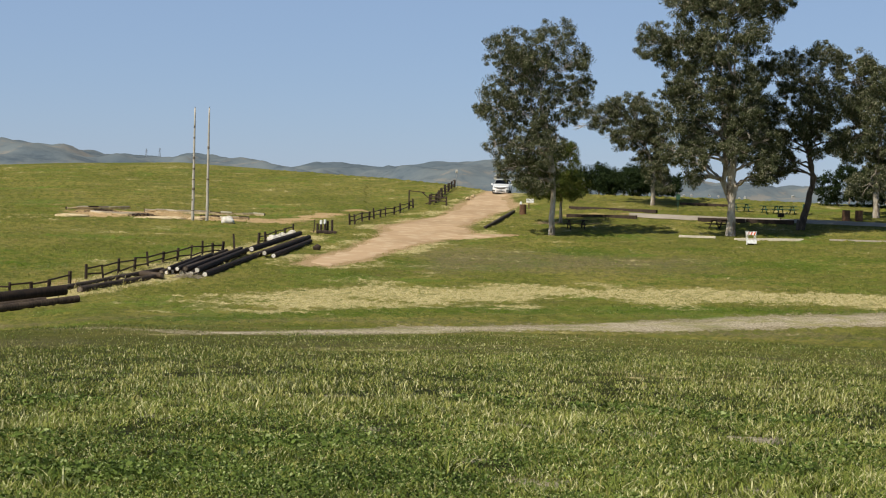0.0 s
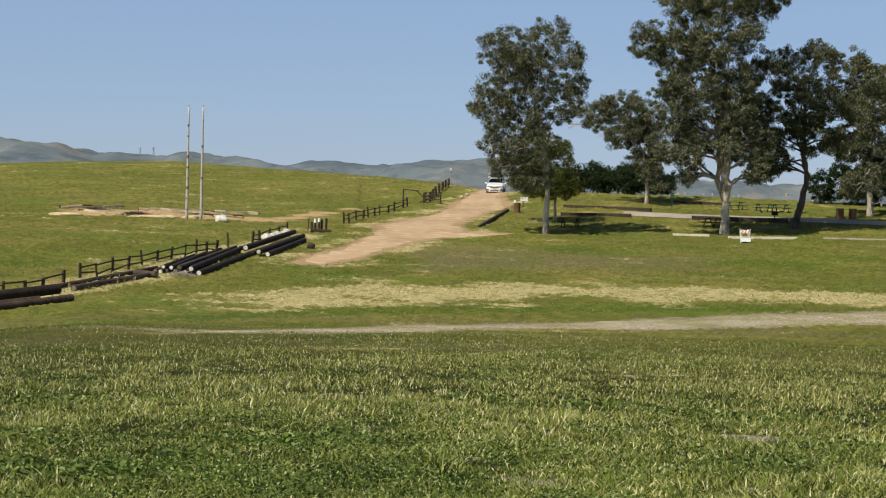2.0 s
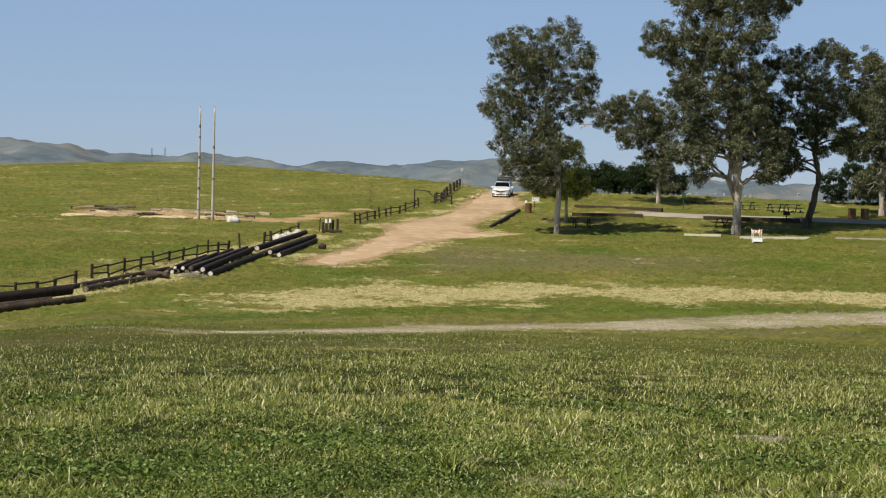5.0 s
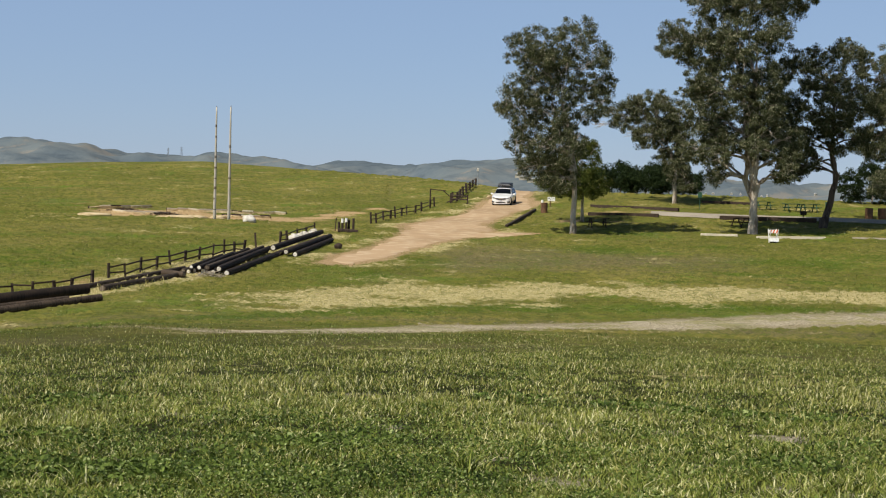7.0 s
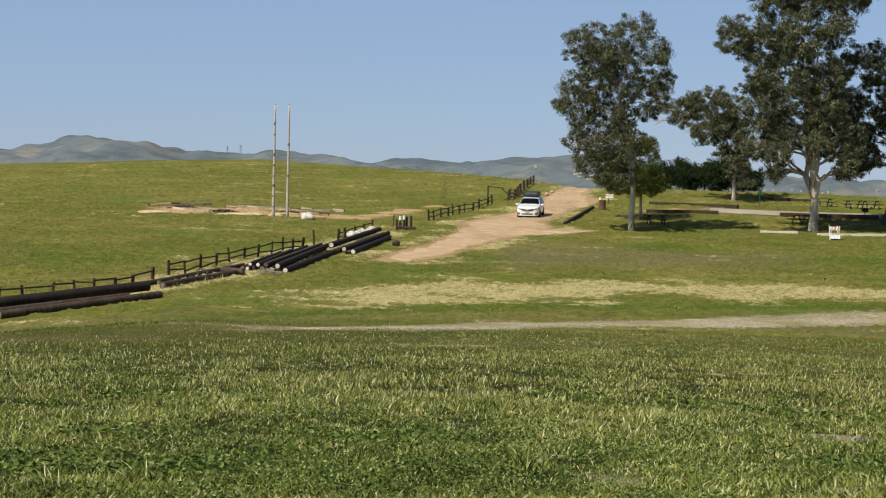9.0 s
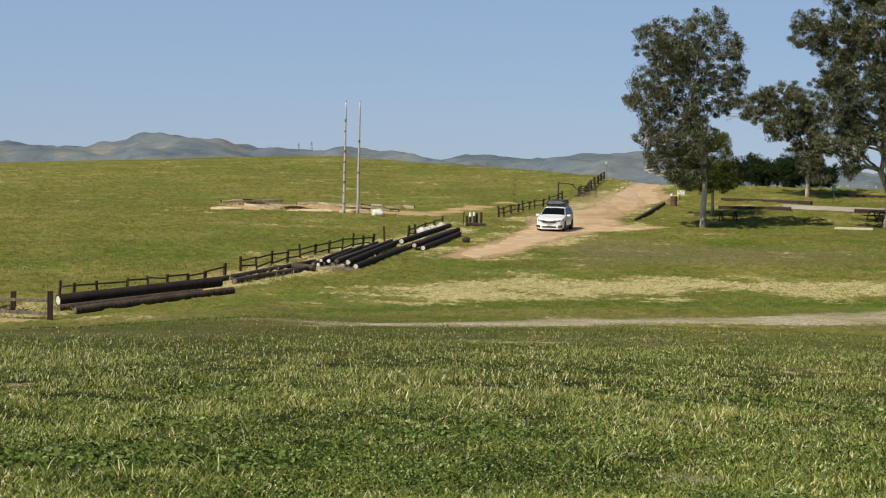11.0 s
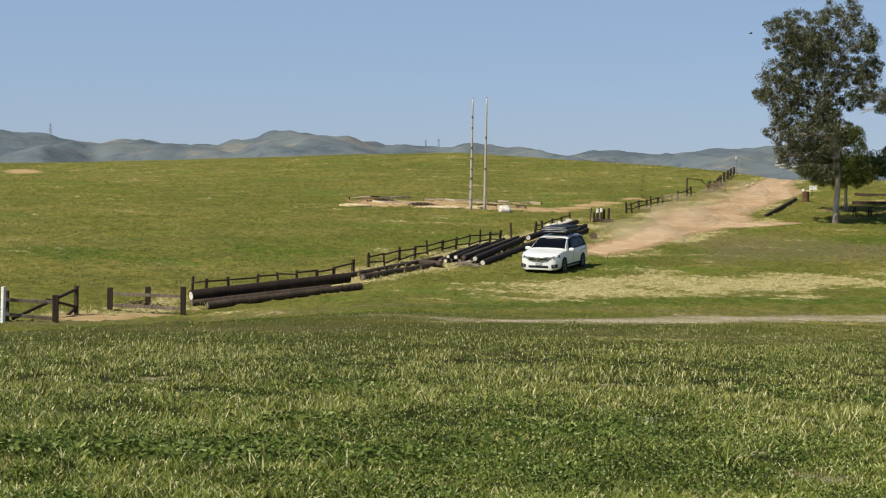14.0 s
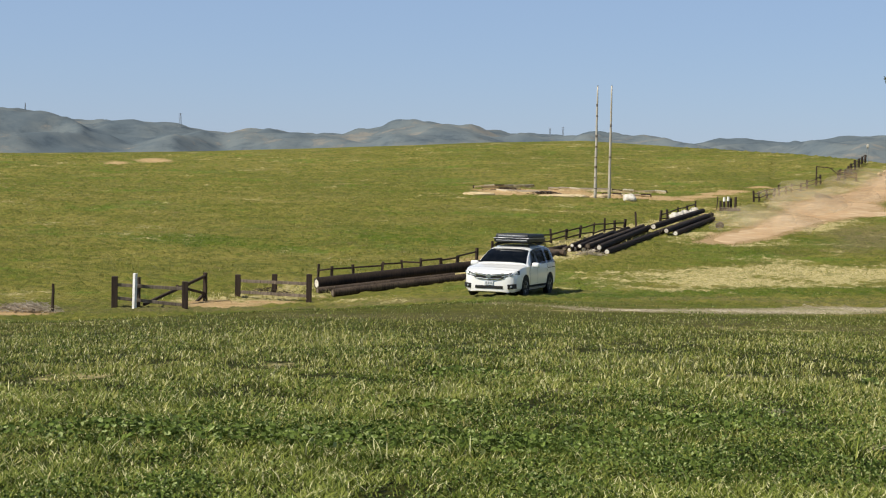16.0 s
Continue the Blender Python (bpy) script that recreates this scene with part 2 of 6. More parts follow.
def gravel_material():
    m = Mat("grassy_gravel", 0.95, 0, 0.1)
    co = m.coords()
    big, mid, fine = m.noise(co, 0.35, 5, 0.65), m.noise(co, 1.6, 5, 0.65), m.noise(co, 12, 4)
    c = m.mix(m.step(fine, 0.4, 0.6), srgb("7c705a"), srgb("c2b69b"))
    c = m.mix(m.math("MULTIPLY", m.step(m.math("ADD", m.math("MULTIPLY", big, 0.55), m.math("MULTIPLY", mid, 0.45)), 0.46, 0.56), 0.6), c, m.mix(m.step(mid, 0.4, 0.6), srgb("5e6426"), srgb("8a8448")))
    m.colour(c).bump(m.math("ADD", m.math("MULTIPLY", mid, 0.6), m.math("MULTIPLY", fine, 0.3)), 0.06)
    return m.m


GRAVEL = gravel_material()
ASPHALT = speckled("worn_asphalt", "93897a", "aea391", 8, 0.9, 0.01, 0.3)
HILLS = hill_material()
BARK = bark_material()
# darker copy of the bark: the large tree's shade put into the colour
SHADED_BARK = bark_material("shade_darkened_bark", "5d5146", "3a322b", "75695c")
CREOSOTE = timber_material("creosoted_timber", "191310", "34291f")
LOG_END = timber_material("sawn_log_end", "b8ae9c", "ece7dc", (1, 1, 1), 7)
WORN_POLE = timber_material("worn_creosoted_pole", "241c16", "574a3d")
RAIL_TIMBER = timber_material("weathered_rail", "4b4136", "84786a")
GREY_TIMBER = timber_material("weathered_grey_timber", "857b6c", "aca18f")
DARK_TIMBER = timber_material("dark_fence_timber", "2b221c", "4a3d33")
PALE_TIMBER = timber_material("pale_timber", "b8ac94", "d2c8b4")
POLE_WOOD = timber_material("bleached_pole", "9c9486", "c4beb2", (1, 1, 0.05), 8)
STONE = speckled("pale_stone", "b7ae9f", "ddd8cd", 3, 0.9, 0.03)
WHITE_POST = speckled("white_painted_wood", "dcdad4", "f2f1ec", 6, 0.6, 0.002)
ORANGE = speckled("faded_orange_reflective_paint", "d8572c", "e8774a", 8, 0.5, 0.001)
SANDSTONE = speckled("pale_sandy_slab", "a8926c", "cdb993", 3, 0.95, 0.03)
RUST = speckled("rusty_brown_drum", "57402f", "7a5a42", 5, 0.8, 0.004)
GREEN_METAL = speckled("green_painted_metal", "2c4c3c", "3b5e4a", 6, 0.5, 0.001)
GREY_METAL = speckled("galvanised_steel", "8c9092", "a7abad", 6, 0.5, 0.001, metal=0.6)
ROOFING = speckled("house_roof", "8f9296", "b1b1b0", 2, 0.8, 0.0)


# ---- mesh helpers ----
def part(name, bm, material, parent=None, label="", smooth=False):
    me = bpy.data.meshes.new(name)
    bm.to_mesh(me)
    bm.free()
    me.materials.append(material)
    if smooth:
        me.shade_smooth()
    ob = new(name, me)
    if parent:
        ob.parent = parent
    return tagged(ob, label)


def thing(name, where, turn=0.0, label="", category="", group="", kind=""):
    ob = new(name)
    ob.empty_display_size = 0.2
    ob.matrix_world = pose(*where, 0, 0, turn)
    return tagged(ob, label, category, group, kind)


def box(bm, size, centre=(0, 0, 0), rot=None, bevel=0.0, taper=1.0):
    r = bmesh.ops.create_cube(bm, size=1)
    vs = r["verts"]
    for v in vs:
        k = taper if v.co.z > 0 else 1.0
        v.co = Vector((v.co.x * size[0] * k, v.co.y * size[1] * k, v.co.z * size[2]))
    if bevel:
        es = list({e for v in vs for e in v.link_edges})
        out = bmesh.ops.bevel(bm, geom=es, offset=bevel, segments=2, affect="EDGES", profile=0.5)
        vs = list({v for f in out["faces"] for v in f.verts} | {v for v in vs if v.is_valid})
    m = Matrix.Translation(centre) @ (rot.to_4x4() if rot else Matrix.Identity(4))
    bmesh.ops.transform(bm, matrix=m, verts=vs)
    return vs


def rod(bm, a, b, r0, r1=None, seg=10, caps=True, wob=0.0, rings=1):
    """A round bar from a to b, tapering from r0 to r1."""
    a, b = Vector(a), Vector(b)
    r1 = r0 if r1 is None else r1
    q = (b - a).to_track_quat("Z", "Y")
    prev, first = None, None
    for k in range(rings + 1):
        s = k / rings
        c = a.lerp(b, s)
        if wob and 0 < k < rings:
            c = c + Vector((random.uniform(-wob, wob), random.uniform(-wob, wob), random.uniform(-wob, wob)))
        r = r0 + (r1 - r0) * s
        ring = [bm.verts.new(c + q @ Vector((math.cos(i * math.tau / seg) * r, math.sin(i * math.tau / seg) * r, 0))) for i in range(seg)]
        if prev:
            for i in range(seg):
                bm.faces.new((prev[i], prev[(i + 1) % seg], ring[(i + 1) % seg], ring[i]))
        else:
            first = ring
        prev = ring
    if caps:
        bm.faces.new(first[::-1])
        bm.faces.new(prev)


def raw_mesh(name, verts, faces_len, loops, material, smooth=False):
    """A mesh straight from arrays: all faces have faces_len corners."""
    me = bpy.data.meshes.new(name)
    verts = np.asarray(verts, np.float32)
    loops = np.asarray(loops, np.int32).ravel()
    n = len(loops) // faces_len
    me.vertices.add(len(verts))
    me.vertices.foreach_set("co", verts.ravel())
    me.loops.add(len(loops))
    me.loops.foreach_set("vertex_index", loops)
    me.polygons.add(n)
    me.polygons.foreach_set("loop_start", np.arange(0, n * faces_len, faces_len, dtype=np.int32))
    me.update(calc_edges=True)
    me.validate()
    if smooth:
        me.shade_smooth()
    me.materials.append(material)
    return me


# ---- ground ----
# edges of the dirt road: bearing and distance of the one side, then of the other
ROAD = [(-5.22, 85.2, -4.56, 83.0), (-4.57, 90.5, -3.14, 87.7), (-3.53, 97.2, -2.06, 95.0), (-3.05, 102.0, -0.97, 101.7), (-2.47, 108.7, 0.67, 109.7), (-2.39, 114.0, 1.21, 115.2), (-2.32, 121.0, 0.90, 123.5), (-1.10, 132.2, 1.24, 132.2),
        (0.12, 141.2, 1.96, 140.2), (0.44, 150.0, 2.7, 147.5), (0.79, 158.0, 2.62, 154.2), (1.17, 168.0, 2.44, 165.5), (1.63, 180.0, 2.6, 180.0), (2.2, 196.0, 3.2, 196.0)]
ROAD_L = np.array([spot(r[0], r[1]) for r in ROAD])
ROAD_R = np.array([spot(r[2], r[3]) for r in ROAD])
ROAD_XY = np.column_stack([(ROAD_L + ROAD_R) / 2, np.hypot(*(ROAD_R - ROAD_L).T) / 2])
SPUR = [(-0.2, 110, 2.6), (1.2, 111.5, 1.6), (2.4, 113.5, 0.8), (3.1, 114.5, 0.3)]
SPUR_XY = np.array([(*spot(b, d), w) for b, d, w in SPUR])
TRACK = [(-9.4, 37.2, 0.2), (-6.5, 38.8, 0.9), (-4.5, 40.7, 1.1), (0, 46.7, 1.4), (5, 51.6, 1.8), (9.5, 56.3, 2.1), (13, 60, 2.3), (18, 64.5, 2.5), (24, 71, 2.6)]
TRACK_XY = np.array([(*spot(b, d), w) for b, d, w in TRACK])

FAINT_XY = np.array([(*spot(b, d), w) for b, d, w in ((-16, 42.5, 0.3), (-13, 40.5, 0.7), (-9.4, 38.2, 0.8))])


def side_of(line, x, y):
    """Signed distance to the edge of a strip: negative inside."""
    best = np.full(np.shape(x), 1e9)
    for (x0, y0, w0), (x1, y1, w1) in zip(line[:-1], line[1:]):
        dx, dy = x1 - x0, y1 - y0
        s = np.clip(((x - x0) * dx + (y - y0) * dy) / (dx * dx + dy * dy), 0, 1)
        best = np.minimum(best, np.hypot(x - x0 - s * dx, y - y0 - s * dy) - (w0 + (w1 - w0) * s))
    return best


# bare earth: bearing, distance, half size across and along, weight
BARE = [(2.9, 15.8, 0.45, 0.36, 0.9), (4.6, 15.3, 0.4, 0.28, 0.8), (6.2, 15.6, 0.35, 0.3, 0.75), (5.9, 13.7, 0.2, 0.24, 0.9), (8.3, 15.5, 0.38, 0.3, 0.8), (12.2, 15.4, 0.45, 0.38, 0.9), (10.4, 12.6, 0.4, 0.3, 0.7), (4, 11.2, 0.42, 0.36, 0.85), (14.0, 11.4, 0.55, 0.5, 0.8),
        (-10.7, 16.2, 0.22, 0.3, 0.9), (1.2, 12.6, 0.25, 0.25, 0.74), (-4, 19, 0.45, 0.45, 0.64), (-2.5, 15.2, 0.25, 0.3, 0.74),
        (-13.2, 131, 3.0, 4, 1.05), (-13.0, 137, 3.4, 5, 1.05), (-11.2, 134, 4, 6, 1.05), (-9, 129, 3.4, 5, 1.05), (-7.6, 129, 3, 5, 1.0), (-6.1, 127, 3, 3, 0.7), (-6.7, 125, 2.6, 2.2, 1.0), (-5.7, 130.5, 2.0, 3.0, 1.0), (-5.0, 136, 2.0, 3.0, 1.0), (-4.4, 141, 1.8, 3.0, 0.95), (-3.4, 148, 1.4, 2.5, 0.85),
        (-24.0, 55.5, 1.7, 2.2, 1.0), (-22.3, 56.8, 1.6, 1.5, 0.8), (-31.6, 50.3, 1.6, 1.6, 1.0), (-20.3, 59, 1.4, 1.4, 0.6), (-17.5, 62, 2.5, 1.2, 0.6), (-10.2, 77, 2, 0.8, 0.6), (-14.5, 72, 2.0, 2.0, 0.6), (-16, 66, 2.0, 2.0, 0.5), (-5.5, 106, 2, 2, 0.6), (-4.7, 111, 1.3, 2, 0.7),
        (5.5, 137, 4, 2, 0.7), (7.3, 138, 4, 2, 0.6), (4.1, 129, 1.5, 2.0, 0.8), (5.9, 127.5, 2.5, 1.2, 0.6), (8.9, 144, 4, 2, 0.5), (7.6, 147, 3, 1, 0.5), (-26.6, 214, 3, 9, 0.9), (-28.0, 205, 2, 6, 0.8), (14.8, 113, 6, 0.8, 0.7)]

VERGE_XY = np.array([(*spot(b, d), w) for b, d, w in ((-24.5, 57, 1.2), (-20.5, 62, 1.6), (-14.2, 68, 1.8), (-10.5, 78, 1.6), (-8, 90, 1.2), (-5.2, 105, 1.4))])


def covers(x, y):
    """Weights of bare earth, dry grass and thin turf at each place."""
    d = np.hypot(x, y)
    b = np.degrees(np.arctan2(x, y))
    bare = np.zeros(np.shape(x))
    for bb, dd, w, l, k in BARE:
        cx, cy = spot(bb, dd)
        ux, uy = cx / dd, cy / dd
        along, across = (x - cx) * ux + (y - cy) * uy, (x - cx) * uy - (y - cy) * ux
        bare = np.maximum(bare, k * np.exp(-0.7 * ((along / l) ** 2 + (across / w) ** 2)))
    mid = np.interp(b, [-180, -14, -6, 2.6, 15, 30, 180], [56, 58, 64.5, 70, 73, 76, 76])
    half = np.interp(b, [-180, -15, -8, -5, 3, 16, 180], [0.5, 1.0, 3.2, 4.4, 4.4, 2.8, 2.5])
    dry = 0.9 * np.exp(-0.7 * ((d - mid) / half) ** 2) * np.interp(b, [-180, -14, -9, 180], [0, 0.2, 1, 1])
    dry = np.maximum(dry, 0.55 * np.exp(-((side_of(ROAD_XY, x, y) - 0.8) / 1.2) ** 2))
    dry = np.maximum(dry, 0.75 * np.clip(0.9 - side_of(VERGE_XY, x, y), 0, 1))
    for bb, dd, w, l in ((-9.6, 65.5, 1.8, 0.9), (-8.2, 61.5, 1.4, 0.7), (-12.2, 61, 1.6, 0.7), (-11.0, 57.0, 1.2, 0.5), (-6.6, 57.5, 1.5, 0.6), (3.5, 63.5, 1.8, 0.7), (9.0, 69.0, 1.5, 0.6)):
        cx, cy = spot(bb, dd)
        ux, uy = cx / dd, cy / dd
        dry = np.maximum(dry, 0.8 * np.exp(-(((x - cx) * ux + (y - cy) * uy) / l) ** 2 - (((x - cx) * uy - (y - cy) * ux) / w) ** 2))
    thin = np.exp(-((d - 90) / 13.0) ** 2) * np.interp(b, [-180, -3, 0, 9, 13, 180], [0, 0.1, 0.9, 0.8, 0.35, 0.3])
    thin = np.maximum(thin, 0.75 * np.exp(-((d - 52) / 5.0) ** 2))
    thin = np.maximum(thin, 0.6 * np.exp(-((d - 33) / 3.0) ** 2))
    return bare, dry, thin


def lushness(x, y):
    """Where the meadow grass stands greener: by the gravel, round the trees and in a few damp spots."""
    d = np.hypot(x, y)
    b = np.degrees(np.arctan2(x, y))
    mid = np.interp(b, [-180, -14, -6, 2.6, 15, 30, 180], [47, 49, 55, 61.5, 65.5, 69, 70])
    lush = np.exp(-((d - mid) / np.interp(b, [-14, 3, 15], [4.0, 3.4, 2.6])) ** 2) * np.interp(b, [-180, -16, -9, 180], [0.2, 0.45, 1, 1])
    for bb, dd, w, l in ((-3.6, 78, 1.6, 3.5), (-1.5, 88, 3, 3), (5.5, 100, 4.5, 5), (13, 92, 6, 5), (16, 99, 5, 4), (11, 84, 4, 2.5), (-17, 84, 6, 9), (-24, 80, 7, 6), (-9.6, 60, 2, 3), (8.5, 78, 3, 1.6), (2.0, 76, 2.6, 1.5), (14, 80, 4, 2), (9.5, 105, 4, 2.5), (6.5, 117, 5, 3), (13, 121, 6, 3)):
        cx, cy = spot(bb, dd)
        ux, uy = cx / dd, cy / dd
        lush = np.maximum(lush, 1.0 * np.exp(-(((x - cx) * ux + (y - cy) * uy) / l) ** 2 - (((x - cx) * uy - (y - cy) * ux) / w) ** 2))
    return lush


def margin(line, x, y, reach):
    """Full inside a strip, fading out past its edge."""
    return 0.95 * np.clip(1 - (side_of(line, x, y) + 0.3) / reach, 0, 1)


def build_ground():
    bs = np.concatenate([np.arange(-180, -40, 5), np.arange(-40, 26, 0.3), np.arange(26, 180, 5)])
    ds = np.concatenate([np.linspace(0.01, 8, 11), 8 * (114 / 8) ** (np.arange(1, 150) / 149), np.linspace(116, 270, 78), 270 * (4900 / 270) ** (np.arange(1, 30) / 29)])
    B, D = np.meshgrid(np.radians(bs), ds)
    x, y = (D * np.sin(B)).ravel(), (D * np.cos(B)).ravel()
    y = y - 1.5 * np.exp(-D.ravel() / 3.0)
    z = ground_z(x, y)
    nb, nd = len(bs), len(ds)
    i, j = np.meshgrid(np.arange(nd - 1), np.arange(nb))
    i, j = i.ravel(), j.ravel()
    k = (j + 1) % nb
    quads = np.stack([i * nb + j, i * nb + k, (i + 1) * nb + k, (i + 1) * nb + j], -1)[:, ::-1]
    me = raw_mesh("ground", np.stack([x, y, z], -1), 4, quads, TURF, True)
    bare, dry, thin = covers(x, y)
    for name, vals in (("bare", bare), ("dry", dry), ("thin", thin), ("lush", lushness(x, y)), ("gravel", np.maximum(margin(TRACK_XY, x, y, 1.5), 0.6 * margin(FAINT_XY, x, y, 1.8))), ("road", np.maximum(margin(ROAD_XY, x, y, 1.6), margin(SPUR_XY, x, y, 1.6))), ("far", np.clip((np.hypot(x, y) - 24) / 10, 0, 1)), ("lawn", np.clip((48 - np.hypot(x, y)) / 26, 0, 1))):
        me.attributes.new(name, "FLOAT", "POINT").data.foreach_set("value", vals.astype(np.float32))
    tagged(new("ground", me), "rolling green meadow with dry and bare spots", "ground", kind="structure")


def edges_of(line):
    """Both edges of a strip given by its middle line and half width."""
    tan = np.gradient(line[:, :2], axis=0)
    tan /= np.linalg.norm(tan, axis=1)[:, None]
    nor = np.stack([-tan[:, 1], tan[:, 0]], -1)
    return line[:, :2] + nor * line[:, 2:], line[:, :2] - nor * line[:, 2:]


def strip(name, left, right, material, label, lift, ragged, seed, category):
    """A worn strip of earth that follows the ground, with ragged edges."""
    mid = (left + right) / 2
    way = np.concatenate([[0], np.cumsum(np.hypot(*np.diff(mid, axis=0).T))])
    n = int(way[-1] / 0.22)
    s = np.linspace(0, way[-1], n)
    lr = [np.column_stack([np.interp(s, way, e[:, i]) for i in (0, 1)]) for e in (left, right)]
    for e in lr:
        for _ in range(30):
            e[1:-1] = (e[:-2] + 2 * e[1:-1] + e[2:]) / 4
    cols = 15
    verts = []
    for k in range(n):
        a, b = lr[0][k], lr[1][k]
        w = np.hypot(*(b - a))
        u = (b - a) / max(w, 1e-6)
        e = [ragged * min(1, w / 2) * (noise.noise((s[k] * 0.16, seed, q)) + 0.55 * noise.noise((s[k] * 0.55, seed + 5, q))) for q in (0, 7)]
        p, q = a - u * e[0], b + u * e[1]
        end = min(k, n - 1 - k) < 3
        for c in range(cols):
            f = c / (cols - 1)
            f = min(max(f, 0.0), 1.0)
            v = p + (q - p) * f
            rim = min(c, cols - 1 - c)
            up = -0.07 if rim == 0 or end else (0.006 if rim == 1 else lift)
            verts.append((v[0], v[1], float(ground_z(v[0], v[1])) + up))
    i, j = np.meshgrid(np.arange(n - 1), np.arange(cols - 1))
    i, j = i.ravel(), j.ravel()
    quads = np.stack([i * cols + j, i * cols + j + 1, (i + 1) * cols + j + 1, (i + 1) * cols + j], -1)
    me = raw_mesh(name, verts, 4, quads, material, True)
    if me.polygons[len(me.polygons) // 2 + 5].normal.z < 0:
        me.flip_normals()
    tagged(new(name, me), label, category, kind="structure")


def build_tufts():
    """Low soft tufts of grass over the meadow, too many to count."""
    rng = np.random.default_rng(8)
    n = 110000
    d = 46 * (235 / 46) ** rng.random(n)
    a = np.radians(rng.uniform(-34, 19, n))
    x, y = d * np.sin(a), d * np.cos(a)
    ok = (side_of(ROAD_XY, x, y) > 0.25) & (side_of(SPUR_XY, x, y) > 0.2) & (side_of(TRACK_XY, x, y) > 0.3) & (covers(x, y)[0] < rng.uniform(0.2, 0.6, n))
    ok &= np.sin(x * 0.21 + np.sin(y * 0.13)) * np.sin(y * 0.17 + 1.2 * np.sin(x * 0.11)) > rng.uniform(-1.2, 0.5, n)
    bear = np.degrees(a)
    ok &= ~((d > 133) & (d < 139.5) & (bear > 6.5) & (bear < 21.5))
    x, y, d = x[ok], y[ok], d[ok]
    n = len(x)
    r = rng.uniform(0.12, 0.38, n) * (0.55 + d / 160)
    h = r * rng.uniform(0.10, 0.34, n)
    k = np.arange(6) * math.tau / 6
    rr = r[:, None] * rng.uniform(0.7, 1.25, (n, 6))
    px, py = x[:, None] + np.cos(k) * rr, y[:, None] + np.sin(k) * rr
    ring = np.stack([px, py, ground_z(px, py) - 0.02], -1)
    top = np.stack([x + rng.normal(size=n) * r * 0.2, y + rng.normal(size=n) * r * 0.2, ground_z(x, y) + h], -1)[:, None]
    verts = np.concatenate([ring, top], 1).reshape(-1, 3)
    b = np.arange(n)[:, None] * 7
    tris = [b + [i, (i + 1) % 6, 6] for i in range(6)]
    me = raw_mesh("meadow_tufts", verts, 3, np.concatenate(tris, 1).reshape(-1, 3), TUFTS, True)
    bare, dry, thin = covers(verts[:, 0], verts[:, 1])
    for name, vals in (("dry", dry), ("thin", thin), ("lush", lushness(verts[:, 0], verts[:, 1])), ("gravel", margin(TRACK_XY, *verts[:, :2].T, 1.5)), ("road", margin(ROAD_XY, *verts[:, :2].T, 1.6)), ("far", np.ones(len(verts)))):
        me.attributes.new(name, "FLOAT", "POINT").data.foreach_set("value", vals.astype(np.float32))
    tagged(new("meadow_tufts", me), "low soft tufts of meadow grass", "grass", kind="stuff")


build_ground()
build_tufts()
strip("road", ROAD_L, ROAD_R, DIRT, "rutted tan dirt road climbing over the rise", 0.035, 1.0, 3.0, "road")
strip("road_spur", *edges_of(SPUR_XY), DIRT, "worn tan dirt beside the road below the picnic ground", 0.05, 0.9, 7.0, "road")
strip("gravel_track", *edges_of(TRACK_XY * [1, 1, 0.74]), GRAVEL, "faint grey gravel track across the grass", 0.02, 1.3, 11.0, "track")


# ---- distant hills ----
def build_hills(name, bearings, rises, dist, depth, seed, label, rough=1.0):
    """A range of hills: a long ridge with spurs and gullies, by bearing and rise above the eye."""
    nb, nd = 620, 60
    bs = np.linspace(bearings[0], bearings[-1], nb)
    top = np.interp(bs, bearings, rises)
    for _ in range(6):
        top[1:-1] = (top[:-2] + 2 * top[1:-1] + top[2:]) / 4
    verts = []
    for i in range(nd):
        s = i / (nd - 1)
        d = dist + depth * (s - 0.7)
        prof = math.sin(min(s / 0.7, 1) * math.pi / 2) ** 1.2 if s <= 0.7 else max(0.0, math.cos((s - 0.7) / 0.3 * math.pi / 2)) ** 0.6
        for j in range(nb):
            a = radians(bs[j])
            x, y = d * math.sin(a), d * math.cos(a)
            ridge = EYE + top[j] * dist / LENS + 45
            g = 1 - abs(noise.noise((x * 0.0045 + seed, y * 0.0035, seed))) * 2
            g2 = noise.noise((x * 0.016, y * 0.016, seed + 3))
            w = prof * (1 - 0.75 * prof ** 6)
            z = -45 + ridge * prof + rough * w * (44 * (g - 0.5) + 14 * g2) + rough * prof * (5 * g2 + 3 * noise.noise((x * 0.035, y * 0.035, seed)))
            verts.append((x, y, z))
    i, j = np.meshgrid(np.arange(nd - 1), np.arange(nb - 1))
    i, j = i.ravel(), j.ravel()
    quads = np.stack([i * nb + j, i * nb + j + 1, (i + 1) * nb + j + 1, (i + 1) * nb + j], -1)
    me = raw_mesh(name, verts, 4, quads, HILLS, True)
    if me.polygons[0].normal.z < 0:
        me.flip_normals()
    tagged(new(name, me), label, "hills", kind="structure")


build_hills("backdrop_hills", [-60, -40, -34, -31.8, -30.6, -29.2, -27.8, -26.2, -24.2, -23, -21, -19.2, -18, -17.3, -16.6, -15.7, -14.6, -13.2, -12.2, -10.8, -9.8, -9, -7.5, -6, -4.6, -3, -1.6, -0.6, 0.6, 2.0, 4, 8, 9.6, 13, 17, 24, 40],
            [50, 78, 90, 91, 87, 75, 78, 73, 57, 65, 66, 66, 78, 90, 86, 90, 80, 68, 72, 66, 76, 71, 66, 60, 68, 62, 58, 70, 75, 76, 68, 56, 50, 42, 36, 40, 40], 3600, 1500, 2.3, "hills tinted blue-green for haze behind the meadow")


